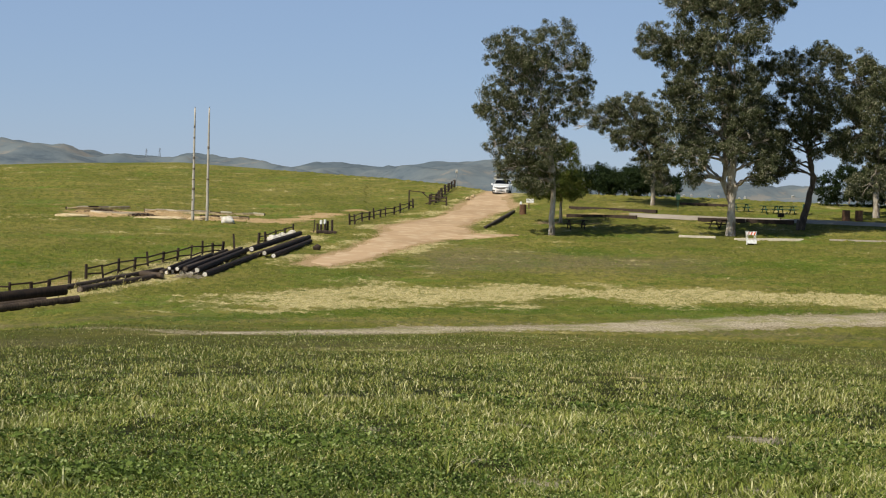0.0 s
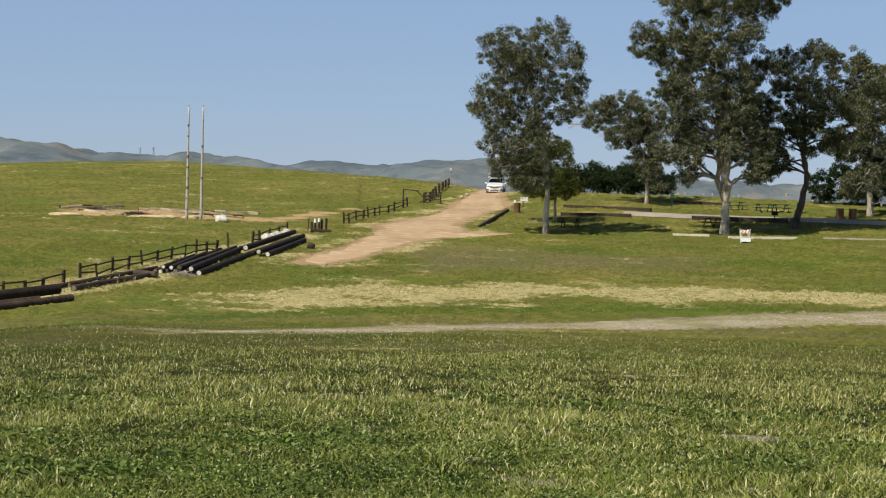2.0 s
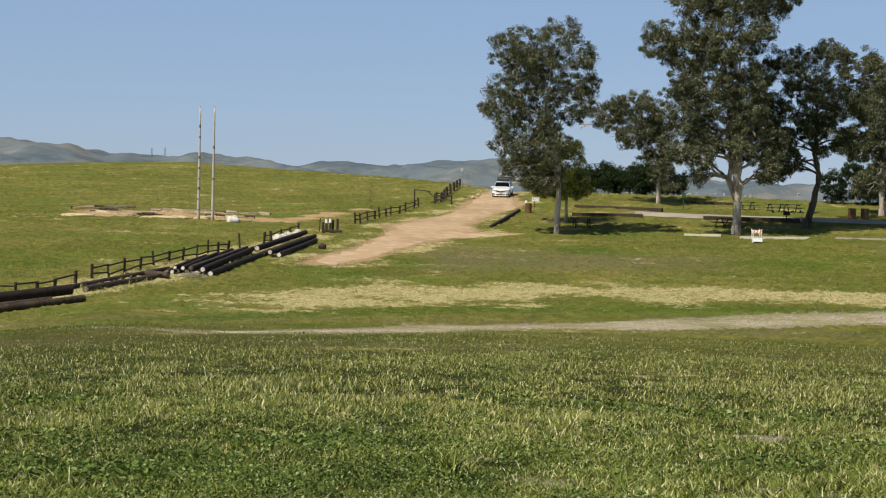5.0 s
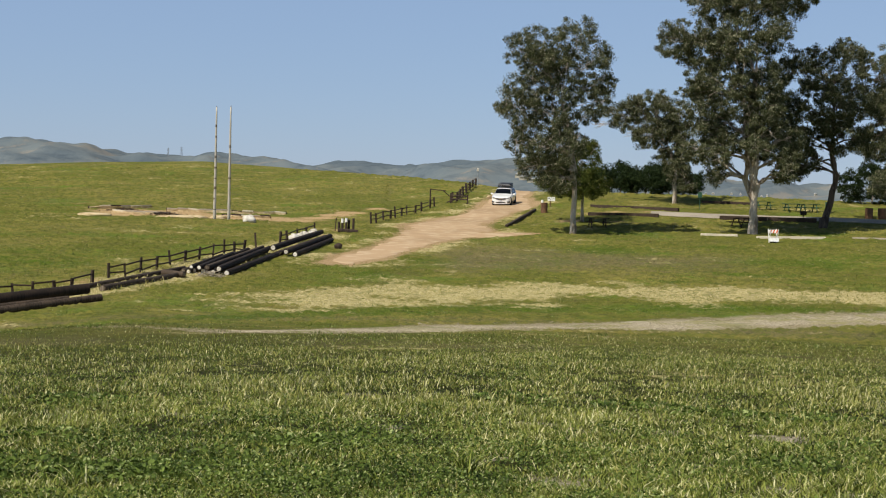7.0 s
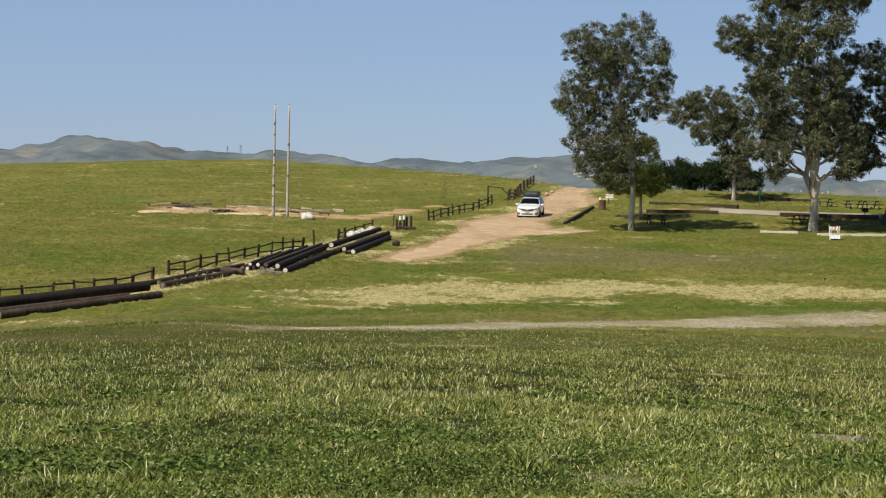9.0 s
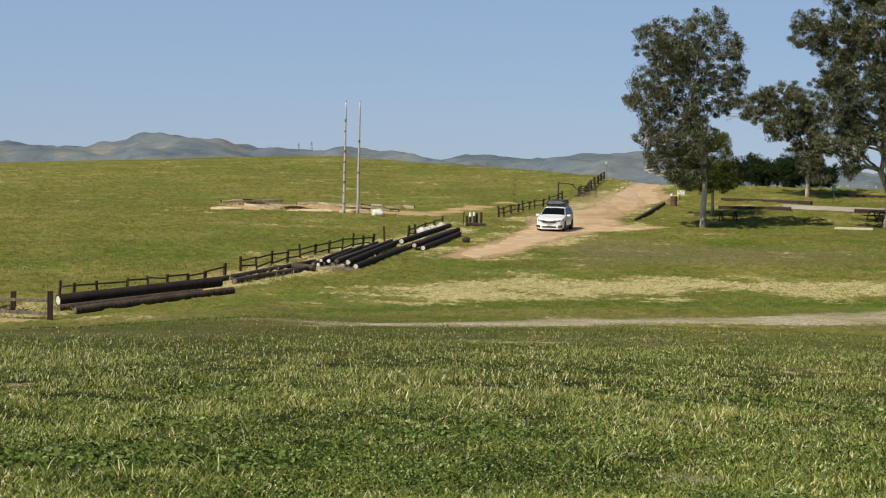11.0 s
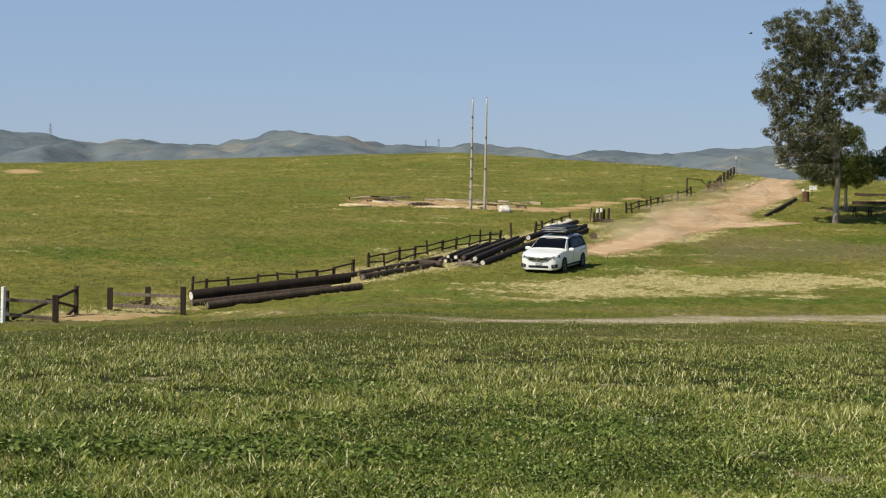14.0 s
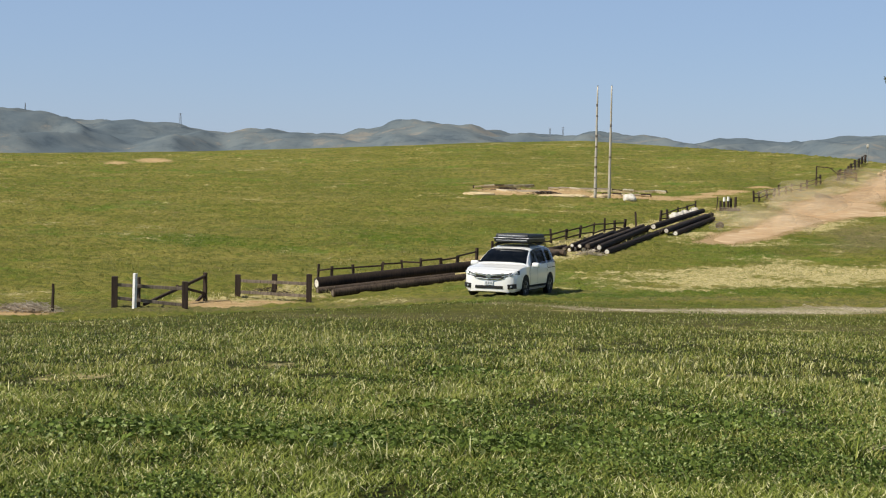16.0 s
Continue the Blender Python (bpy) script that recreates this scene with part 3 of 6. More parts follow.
# ---- trees ----
def leaf_mesh(name, centres, radii, n, size, material, rng, droop=0.5, hole=0.3):
    """Many small leaves in tufts, spread through the given lobes."""
    centres, radii = np.array(centres), np.array(radii)
    vol = radii.prod(1) ** 0.66
    n = int(n * 1.75)
    size *= 0.74
    tufts = max(30, n // 75)
    pick = rng.choice(len(centres), tufts, p=vol / vol.sum())
    u = rng.normal(size=(tufts, 3))
    u /= np.linalg.norm(u, axis=1)[:, None]
    rad = rng.uniform(0.25, 1.0, tufts) ** 0.5
    tc = centres[pick] + u * radii[pick] * rad[:, None] * rng.uniform(0.8, 1.12, (tufts, 1))
    keep = np.array([noise.noise(Vector(c) * 0.75) > -hole for c in tc])
    tc = tc[keep]
    tr = rng.uniform(0.22, 0.55, len(tc))
    k = rng.integers(0, len(tc), n)
    v = rng.normal(size=(n, 3))
    v *= (rng.random(n) ** 0.45 / np.linalg.norm(v, axis=1))[:, None]
    c = tc[k] + v * tr[k][:, None] * np.array([1, 1, 0.8])
    a = rng.normal(size=(n, 3))
    a[:, 2] -= droop * 1.6
    a /= np.linalg.norm(a, axis=1)[:, None]
    out = v / np.maximum(np.linalg.norm(v, axis=1)[:, None], 1e-6)
    b = np.cross(a, out + 0.45 * rng.normal(size=(n, 3)))
    b /= np.linalg.norm(b, axis=1)[:, None]
    ln = (size * rng.uniform(0.7, 1.5, n))[:, None]
    wd = ln * rng.uniform(0.22, 0.42, n)[:, None]
    verts = np.stack([c - a * ln * 0.5 - b * wd * 0.5, c - a * ln * 0.35 + b * wd * 0.5, c + a * ln * 0.6], 1).reshape(-1, 3)
    return raw_mesh(name, verts, 3, np.arange(3 * n), material), tc


def limb(bm, a, b, r0, r1, rng, sag=0.0, seg=7, rings=5, crook=0.03):
    """A crooked tapering branch."""
    a, b = Vector(a), Vector(b)
    L = (b - a).length
    pts = []
    for k in range(rings + 1):
        s = k / rings
        p = a.lerp(b, s)
        if 0 < k < rings:
            p += Vector(rng.normal(size=3) * crook * L)
        p.z += sag * L * math.sin(s * math.pi)
        pts.append(p)
    prev = None
    ref = Vector((0, 1, 0)) if abs((b - a).y) < 0.8 * L else Vector((1, 0, 0))
    for k, p in enumerate(pts):
        d = (pts[min(k + 1, rings)] - pts[max(k - 1, 0)]).normalized()
        u = ref.cross(d).normalized()
        v = d.cross(u)
        r = r0 + (r1 - r0) * (k / rings)
        ring = [bm.verts.new(p + u * (math.cos(i * math.tau / seg) * r) + v * (math.sin(i * math.tau / seg) * r)) for i in range(seg)]
        if prev:
            for i in range(seg):
                bm.faces.new((prev[i], prev[(i + 1) % seg], ring[(i + 1) % seg], ring[i]))
        prev = ring
    return pts


def tree(name, where, fork, lobes, trunk_r, leaves, size, material, label, seed, depth=0.8, droop=0.5, hole=0.3, lean=0.0, stems=3, bark=None):
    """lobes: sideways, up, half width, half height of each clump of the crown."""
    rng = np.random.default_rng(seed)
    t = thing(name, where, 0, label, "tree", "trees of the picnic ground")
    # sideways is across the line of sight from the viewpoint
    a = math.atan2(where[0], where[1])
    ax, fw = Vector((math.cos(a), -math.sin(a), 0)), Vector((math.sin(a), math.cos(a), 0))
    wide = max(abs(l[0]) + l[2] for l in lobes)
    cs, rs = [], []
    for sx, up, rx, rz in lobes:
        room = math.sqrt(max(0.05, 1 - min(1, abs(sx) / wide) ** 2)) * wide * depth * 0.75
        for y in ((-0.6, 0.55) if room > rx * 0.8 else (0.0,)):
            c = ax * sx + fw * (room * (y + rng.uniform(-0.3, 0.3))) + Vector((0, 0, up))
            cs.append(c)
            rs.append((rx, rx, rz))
    bm = bmesh.new()
    f = Vector((lean, 0, fork))
    base = Vector((0, 0, -0.25))
    pts = limb(bm, base, f, trunk_r * 1.1, trunk_r * 0.8, rng, seg=12, rings=6, crook=0.012)
    rod(bm, base, base + Vector((0, 0, 1.1)), trunk_r * 1.22, trunk_r * 1.0, 12, False)
    tips = []
    mains = []
    order = sorted(range(len(cs)), key=lambda i: cs[i].z)
    topz = max(c.z for c in cs)
    for s in range(stems):
        near = [c for i, c in enumerate(cs) if i % stems == s]
        m = sum(near, Vector()) / len(near)
        end = Vector((m.x * 0.8, m.y * 0.8, topz * (0.72 + 0.1 * (s % 2))))
        mains.append(limb(bm, f - Vector((0, 0, 0.1)), end, trunk_r * 0.62, trunk_r * 0.14, rng, seg=9, rings=9, crook=0.018))
    allp = [(p, k / 9) for mp in mains for k, p in enumerate(mp)]
    for i in order:
        c = cs[i]
        under = [(p, s) for p, s in allp if p.z < c.z - 0.15] or [(f, 0.0)]
        p, s = min(under, key=lambda q: (q[0] - c).length + 0.4 * max(0, q[0].z - c.z + 1.2))
        r = trunk_r * (0.36 - 0.22 * s)
        bp = limb(bm, p, c, r, r * 0.3, rng, 0.06, 6, 5)
        for _ in range(6):
            u = rng.normal(size=3)
            u /= np.linalg.norm(u)
            e = c + Vector(u * np.array(rs[i]) * 0.9)
            limb(bm, bp[rng.integers(2, 6)], e, r * 0.36, 0.012, rng, 0.03, 4, 3)
    part("trunk", bm, bark or BARK, t, "bark coloured dark as if in shade" if bark else "pale mottled bark", True)
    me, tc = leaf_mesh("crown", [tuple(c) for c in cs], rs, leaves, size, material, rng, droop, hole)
    crown = new("crown", me)
    crown.parent = t
    return t


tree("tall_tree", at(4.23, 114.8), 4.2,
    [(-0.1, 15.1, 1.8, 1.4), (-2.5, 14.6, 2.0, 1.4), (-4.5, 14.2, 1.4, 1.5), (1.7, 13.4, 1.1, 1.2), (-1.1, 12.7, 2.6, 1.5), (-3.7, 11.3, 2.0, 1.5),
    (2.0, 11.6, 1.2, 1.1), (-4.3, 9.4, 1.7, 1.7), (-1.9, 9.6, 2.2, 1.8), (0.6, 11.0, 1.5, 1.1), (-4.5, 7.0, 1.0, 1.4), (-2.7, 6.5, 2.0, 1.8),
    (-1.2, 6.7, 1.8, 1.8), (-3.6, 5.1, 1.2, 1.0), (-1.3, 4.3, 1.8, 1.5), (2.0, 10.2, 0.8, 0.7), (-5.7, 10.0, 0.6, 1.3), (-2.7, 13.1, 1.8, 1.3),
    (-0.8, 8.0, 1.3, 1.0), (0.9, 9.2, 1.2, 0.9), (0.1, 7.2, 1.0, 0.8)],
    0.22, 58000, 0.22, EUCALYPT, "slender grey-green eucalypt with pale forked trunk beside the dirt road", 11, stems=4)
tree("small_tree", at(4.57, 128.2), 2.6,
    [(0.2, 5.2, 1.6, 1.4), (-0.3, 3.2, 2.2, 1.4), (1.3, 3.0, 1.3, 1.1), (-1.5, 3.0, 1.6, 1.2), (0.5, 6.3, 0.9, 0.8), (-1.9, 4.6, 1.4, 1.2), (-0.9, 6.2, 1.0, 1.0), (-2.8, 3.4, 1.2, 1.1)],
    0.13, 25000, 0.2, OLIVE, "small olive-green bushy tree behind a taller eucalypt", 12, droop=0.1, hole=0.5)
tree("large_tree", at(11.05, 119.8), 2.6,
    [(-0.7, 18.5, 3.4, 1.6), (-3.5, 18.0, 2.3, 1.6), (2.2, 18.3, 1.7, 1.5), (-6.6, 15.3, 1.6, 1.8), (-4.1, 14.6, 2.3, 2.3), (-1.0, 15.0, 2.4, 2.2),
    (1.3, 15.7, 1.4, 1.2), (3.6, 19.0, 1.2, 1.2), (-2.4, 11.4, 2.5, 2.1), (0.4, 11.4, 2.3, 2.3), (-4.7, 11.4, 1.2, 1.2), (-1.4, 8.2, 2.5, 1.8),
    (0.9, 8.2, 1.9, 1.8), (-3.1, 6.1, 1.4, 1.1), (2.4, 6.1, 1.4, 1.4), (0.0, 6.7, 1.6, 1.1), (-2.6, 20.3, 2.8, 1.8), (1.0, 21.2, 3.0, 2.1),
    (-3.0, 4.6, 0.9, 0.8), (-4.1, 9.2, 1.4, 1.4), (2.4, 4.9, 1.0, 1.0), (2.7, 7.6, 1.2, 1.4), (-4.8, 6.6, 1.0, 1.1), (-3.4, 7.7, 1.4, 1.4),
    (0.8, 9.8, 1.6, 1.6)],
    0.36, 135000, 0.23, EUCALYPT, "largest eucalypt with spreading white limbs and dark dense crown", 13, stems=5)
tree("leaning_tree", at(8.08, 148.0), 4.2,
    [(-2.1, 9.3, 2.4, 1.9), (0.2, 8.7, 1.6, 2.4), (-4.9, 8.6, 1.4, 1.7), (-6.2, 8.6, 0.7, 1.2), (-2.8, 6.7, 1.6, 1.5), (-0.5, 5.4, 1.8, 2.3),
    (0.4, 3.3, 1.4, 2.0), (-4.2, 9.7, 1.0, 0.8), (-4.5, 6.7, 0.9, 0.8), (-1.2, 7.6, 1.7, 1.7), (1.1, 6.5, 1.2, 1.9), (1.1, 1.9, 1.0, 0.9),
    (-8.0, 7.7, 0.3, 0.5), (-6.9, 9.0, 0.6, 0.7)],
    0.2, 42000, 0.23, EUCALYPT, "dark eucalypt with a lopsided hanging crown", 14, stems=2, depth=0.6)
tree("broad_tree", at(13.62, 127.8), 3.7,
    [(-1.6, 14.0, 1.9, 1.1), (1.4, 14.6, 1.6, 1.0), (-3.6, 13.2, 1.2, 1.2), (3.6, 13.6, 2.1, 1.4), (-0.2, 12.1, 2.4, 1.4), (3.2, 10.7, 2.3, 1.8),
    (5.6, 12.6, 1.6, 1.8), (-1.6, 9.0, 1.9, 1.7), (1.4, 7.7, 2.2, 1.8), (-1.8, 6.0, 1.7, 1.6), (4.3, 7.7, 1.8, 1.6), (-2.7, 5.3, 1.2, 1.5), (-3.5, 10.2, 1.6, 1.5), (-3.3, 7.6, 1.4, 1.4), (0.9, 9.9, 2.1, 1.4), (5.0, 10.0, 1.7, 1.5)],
    0.3, 70000, 0.24, EUCALYPT, "broad airy eucalypt with shade-darkened forked trunk beside the parking lot", 15, stems=4, hole=0.2, lean=0.9, bark=SHADED_BARK)
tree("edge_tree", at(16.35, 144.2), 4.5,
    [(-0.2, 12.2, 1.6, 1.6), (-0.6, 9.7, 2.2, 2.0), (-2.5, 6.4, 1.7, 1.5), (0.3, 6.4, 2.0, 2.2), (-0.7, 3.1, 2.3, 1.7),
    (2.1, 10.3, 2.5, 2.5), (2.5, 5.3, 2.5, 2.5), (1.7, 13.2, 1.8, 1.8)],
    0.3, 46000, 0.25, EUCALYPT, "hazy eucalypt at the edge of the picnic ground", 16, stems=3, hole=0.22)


def shrub(where, lobes, leaves, seed, material, label):
    """A dense far shrub on several short stems."""
    rng = np.random.default_rng(seed)
    t = thing("shrub", where, 0, label, "shrub", "shrubs behind the picnic ground")
    a = math.atan2(where[0], where[1])
    ax = Vector((math.cos(a), -math.sin(a), 0))
    cs = [ax * l[0] + Vector((0, 0, l[1])) for l in lobes]
    bm = bmesh.new()
    for c in cs:
        limb(bm, (c.x * 0.3, c.y * 0.3, -0.2), c, 0.09, 0.03, rng, 0, 6, 4)
    part("trunk", bm, BARK, t, "dark stems", True)
    me, _ = leaf_mesh("crown", [tuple(c) for c in cs], [(l[2], l[2], l[3]) for l in lobes], leaves, 0.26, material, rng, 0.0, 0.9)
    new("crown", me).parent = t


DARK_SHRUB = "dense dark green shrub on the far side of the picnic ground"
shrub(at(5.9, 164), [(-1.6, 1.6, 1.6, 1.6), (0.6, 1.9, 1.6, 1.8), (1.8, 1.3, 1.2, 1.3)], 12600, 21, CONIFER, DARK_SHRUB)
shrub(at(6.9, 163), [(-1.4, 1.5, 1.5, 1.5), (0.6, 1.8, 1.7, 1.7), (2.0, 1.5, 1.3, 1.5)], 12600, 22, CONIFER, DARK_SHRUB)
shrub(at(8.1, 161), [(-1.6, 1.9, 1.6, 1.8), (0.4, 1.7, 1.6, 1.7), (2.0, 1.5, 1.2, 1.4)], 12600, 23, CONIFER, DARK_SHRUB)
shrub(at(4.6, 166), [(-1.2, 1.2, 1.2, 1.2), (0.8, 1.5, 1.4, 1.4)], 7800, 24, CONIFER, DARK_SHRUB)
shrub(at(15.3, 157), [(-2.0, 1.8, 1.6, 1.8), (0.2, 2.5, 1.9, 2.3), (2.2, 2.2, 1.8, 2.2)], 15000, 25, CONIFER, DARK_SHRUB)
shrub(at(17.0, 156), [(-1.6, 2.5, 1.9, 2.4), (1.0, 2.8, 2.0, 2.6), (3.0, 2.2, 1.8, 2.0)], 15000, 26, CONIFER, DARK_SHRUB)


# ---- picnic ground ----
def beam(name, a, b, w, h, material, label, category="timber beam", group="", sink=0.04, bevel=0.03):
    """A squared timber lying on the ground between two places."""
    a, b = Vector(a), Vector(b)
    mid = (a + b) / 2
    d = b - a
    t = thing(name, mid, 0, label, category, group)
    n = max(1, int(d.length / 3.4))
    for k in range(n):
        p, q = a.lerp(b, k / n) - mid, a.lerp(b, (k + 1) / n) - mid
        e = q - p
        bm = bmesh.new()
        rot = e.to_track_quat("X", "Z").to_matrix()
        box(bm, (e.length - 0.015, w, h), (p + q) / 2 + Vector((0, 0, h / 2 - sink)), rot, bevel)
        part("timber", bm, material, t)
    return t


beam("roadside_log", at(1.65, 121), at(2.75, 143), 0.24, 0.27, DARK_TIMBER, "long dark log edging the dirt road")
beam("parking_log", at(4.8, 134.6), at(7.5, 133.2), 0.36, 0.36, DARK_TIMBER, "dark log edging a bare terrace", group="terrace logs")
beam("parking_log", at(4.9, 144), at(8.25, 139.6), 0.36, 0.38, DARK_TIMBER, "dark log edging a bare terrace", group="terrace logs")
beam("parking_log", at(9.8, 132.9), at(13.4, 132.8), 0.4, 0.42, DARK_TIMBER, "long dark log edging the parking lot", group="terrace logs")
beam("parking_log", at(9.1, 150), at(11.2, 150), 0.3, 0.3, DARK_TIMBER, "dark log at the far lawn edge", group="terrace logs")
beam("ground_timber", at(9.1, 117), at(10.5, 117), 0.3, 0.2, PALE_TIMBER, "pale timber lying in the grass", group="pale timbers")
beam("ground_timber", at(11.2, 115.6), at(13.75, 116.8), 0.3, 0.22, PALE_TIMBER, "long pale timber lying in the grass", group="pale timbers")
beam("ground_timber", at(14.7, 118), at(18.2, 118.2), 0.3, 0.16, GREY_TIMBER, "weathered timber sunk in the grass", group="pale timbers")

# the strip of asphalt behind the long log
bm = bmesh.new()
rows = []
for k in range(40):
    b = 7.2 + k * 0.34
    row = []
    for d in (134.2, 135.6, 137.0, 138.4 if k > 4 else 137.5):
        row.append(bm.verts.new(at(b, d + (0.5 - k / 10 if k < 5 else 0) + 0.15 * math.sin(k * 1.7), 0.12 if 134.5 < d < 138 else 0.03)))
    rows.append(row)
for r0, r1 in zip(rows[:-1], rows[1:]):
    for i in range(3):
        bm.faces.new((r0[i], r1[i], r1[i + 1], r0[i + 1]))
bmesh.ops.recalc_face_normals(bm, faces=bm.faces)
tagged(part("pavement", bm, ASPHALT), "grey worn asphalt strip behind a log edge", "pavement", kind="structure")


def picnic_table(where, turn, material, label):
    t = thing("picnic_table", where, turn, label, "picnic table", "picnic tables")
    for k in range(4):
        bm = bmesh.new()
        box(bm, (1.85, 0.17, 0.045), (0, -0.285 + 0.19 * k, 0.75), None, 0.008)
        part("board", bm, material, t)
    for s in (-1, 1):
        bm = bmesh.new()
        box(bm, (1.85, 0.26, 0.045), (0, s * 0.72, 0.45), None, 0.008)
        part("bench", bm, material, t)
        bm = bmesh.new()
        box(bm, (0.06, 1.6, 0.08), (s * 0.6, 0, 0.40))
        part("crossbar", bm, material, t)
        bm = bmesh.new()
        box(bm, (0.06, 0.7, 0.08), (s * 0.6, 0, 0.70))
        part("brace", bm, material, t)
        for q in (-1, 1):
            bm = bmesh.new()
            rod(bm, (s * 0.6, q * 0.62, -0.05), (s * 0.6, q * 0.22, 0.72), 0.05, 0.05, 8)
            part("leg", bm, material, t)
    return t


picnic_table(at(5.17, 122.5), 8, DARK_TIMBER, "dark wooden picnic table in the shade of a tree")
picnic_table(at(10.62, 126), 35, DARK_TIMBER, "dark wooden picnic table behind the largest tree")
for b, d in ((12.5, 144), (13.1, 144.5), (11.4, 145)):
    picnic_table(at(b, d), 12, GREEN_METAL, "green picnic table on the far lawn")


def drum(where, r, h, material, label):
    t = thing("trash_drum", where, 0, label, "trash drum", "trash drums")
    bm = bmesh.new()
    for a, b2, ra, rb in ((-0.05, 0.02, r, r), (0.02, h * 0.33, r * 0.97, r * 0.97), (h * 0.33, h * 0.37, r, r), (h * 0.37, h * 0.66, r * 0.97, r * 0.97), (h * 0.66, h * 0.7, r, r), (h * 0.7, h * 0.96, r * 0.97, r * 0.97), (h * 0.96, h, r, r)):
        rod(bm, (0, 0, a), (0, 0, b2), ra, rb, 20)
    part("body", bm, material, t, smooth=False)
    # flat dark disc standing in for the shade inside the mouth
    bm = bmesh.new()
    rod(bm, (0, 0, h), (0, 0, h + 0.012), r * 0.85, r * 0.8, 20)
    part("lid", bm, DARK_TIMBER, t, "dark disc for the shaded open mouth")
    return t


drum(at(3.1, 140), 0.33, 0.95, RUST, "brown trash drum at the end of a roadside log")
drum(at(15.28, 139.2), 0.36, 0.95, RUST, "brown trash drum beside the asphalt")
drum(at(15.74, 139.6), 0.36, 0.95, RUST, "brown trash drum beside the asphalt")
drum(at(13.8, 144.5), 0.28, 1.0, GREEN_METAL, "green trash drum behind a tree")

t = thing("grill_post", at(12.9, 133.6), 0, "black barbecue grill on a steel post", "barbecue grill")
bm = bmesh.new()
rod(bm, (0, 0, -0.1), (0, 0, 0.55), 0.045, 0.045, 10)
part("post", bm, DARK_TIMBER, t)
bm = bmesh.new()
box(bm, (0.5, 0.42, 0.34), (0, 0, 0.72), None, 0.03)
part("firebox", bm, DARK_TIMBER, t)

# signs by the road
t = thing("road_sign", at(3.33, 148), 0, "small white sign board on a post by the road", "sign")
bm = bmesh.new()
box(bm, (0.1, 0.1, 0.9), (0, 0, 0.4), None, 0.01)
part("post", bm, RUST, t)
bm = bmesh.new()
box(bm, (0.75, 0.05, 0.4), (0.1, -0.08, 0.78), None, 0.01)
part("board", bm, WHITE_POST, t)
t = thing("marker_post", at(3.02, 146), 0, "low post with a white painted top", "marker post")
bm = bmesh.new()
rod(bm, (0, 0, -0.1), (0, 0, 0.55), 0.1, 0.1, 10)
part("post", bm, RUST, t)
bm = bmesh.new()
rod(bm, (0, 0, 0.55), (0, 0, 0.85), 0.13, 0.1, 10)
part("cap", bm, WHITE_POST, t, "white painted cap")
t = thing("lawn_sign", at(9.04, 142), 0, "small green sign on a thin post", "sign")
bm = bmesh.new()
rod(bm, (0, 0, -0.1), (0, 0, 1.5), 0.03, 0.03, 8)
part("post", bm, GREEN_METAL, t)
bm = bmesh.new()
box(bm, (0.4, 0.03, 0.5), (0, -0.05, 1.4), None, 0.008)
part("board", bm, GREEN_METAL, t)


def barricade(where, turn):
    t = thing("barricade", where, turn, "white folding barricade with orange stripes and a sandbag", "barricade")
    for s in (-1, 1):
        for q in (-1, 1):
            bm = bmesh.new()
            box(bm, (0.05, 0.03, 1.08), (s * 0.3, q * 0.16, 0.5), Euler((radians(-14 * q), 0, 0)).to_matrix(), 0.004)
            part("leg", bm, WHITE_POST, t)
    for k, (z, h) in enumerate(((0.84, 0.26), (0.24, 0.3))):
        bm = bmesh.new()
        box(bm, (0.72, 0.03, h), (0, -0.1 - 0.15 * k, z), Euler((radians(-14), 0, 0)).to_matrix(), 0.004)
        panel = part("panel", bm, WHITE_POST, t)
        if k == 0:
            for i in range(3):
                bm = bmesh.new()
                box(bm, (0.09, 0.02, h * 0.96), (-0.24 + 0.24 * i, -0.118, z), Euler((radians(-14), 0, 0)).to_matrix() @ Euler((0, radians(25), 0)).to_matrix(), 0.002)
                part("stripe", bm, ORANGE, panel, "orange reflective stripe")
    bm = bmesh.new()
    box(bm, (0.5, 0.34, 0.14), (0, 0, 0.06), None, 0.06)
    part("sandbag", bm, DARK_TIMBER, t, "dark sandbag")


barricade(at(11.82, 112), 6)


# ---- poles, log piles and fence by the meadow ----
def tall_pole(bearing, dist, h, bands):
    t = thing("tall_pole", at(bearing, dist), 0, "tall bleached bare wooden pole in the meadow", "pole", "pair of tall poles")
    bm = bmesh.new()
    rod(bm, (0, 0, -0.3), (0, 0, h), 0.135, 0.06, 14, True, 0.008, 14)
    part("shaft", bm, POLE_WOOD, t, smooth=True)
    for k in range(bands):
        z = 0.8 + k * (h - 1.6) / bands
        bm = bmesh.new()
        rod(bm, (0, 0, z), (0, 0, z + 0.08 + 0.07 * (k % 3)), 0.137 - 0.075 * z / h, 0.136 - 0.075 * z / h, 14)
        part("band", bm, RAIL_TIMBER, t, "dark stained band")
    bm = bmesh.new()
    rod(bm, (0, 0, h), (0, 0, h + 0.12), 0.05, 0.03, 8)
    part("finial", bm, GREY_METAL, t, "small metal cap")


tall_pole(-9.61, 123.2, 9.25, 9)
tall_pole(-9.07, 123.0, 9.3, 3)


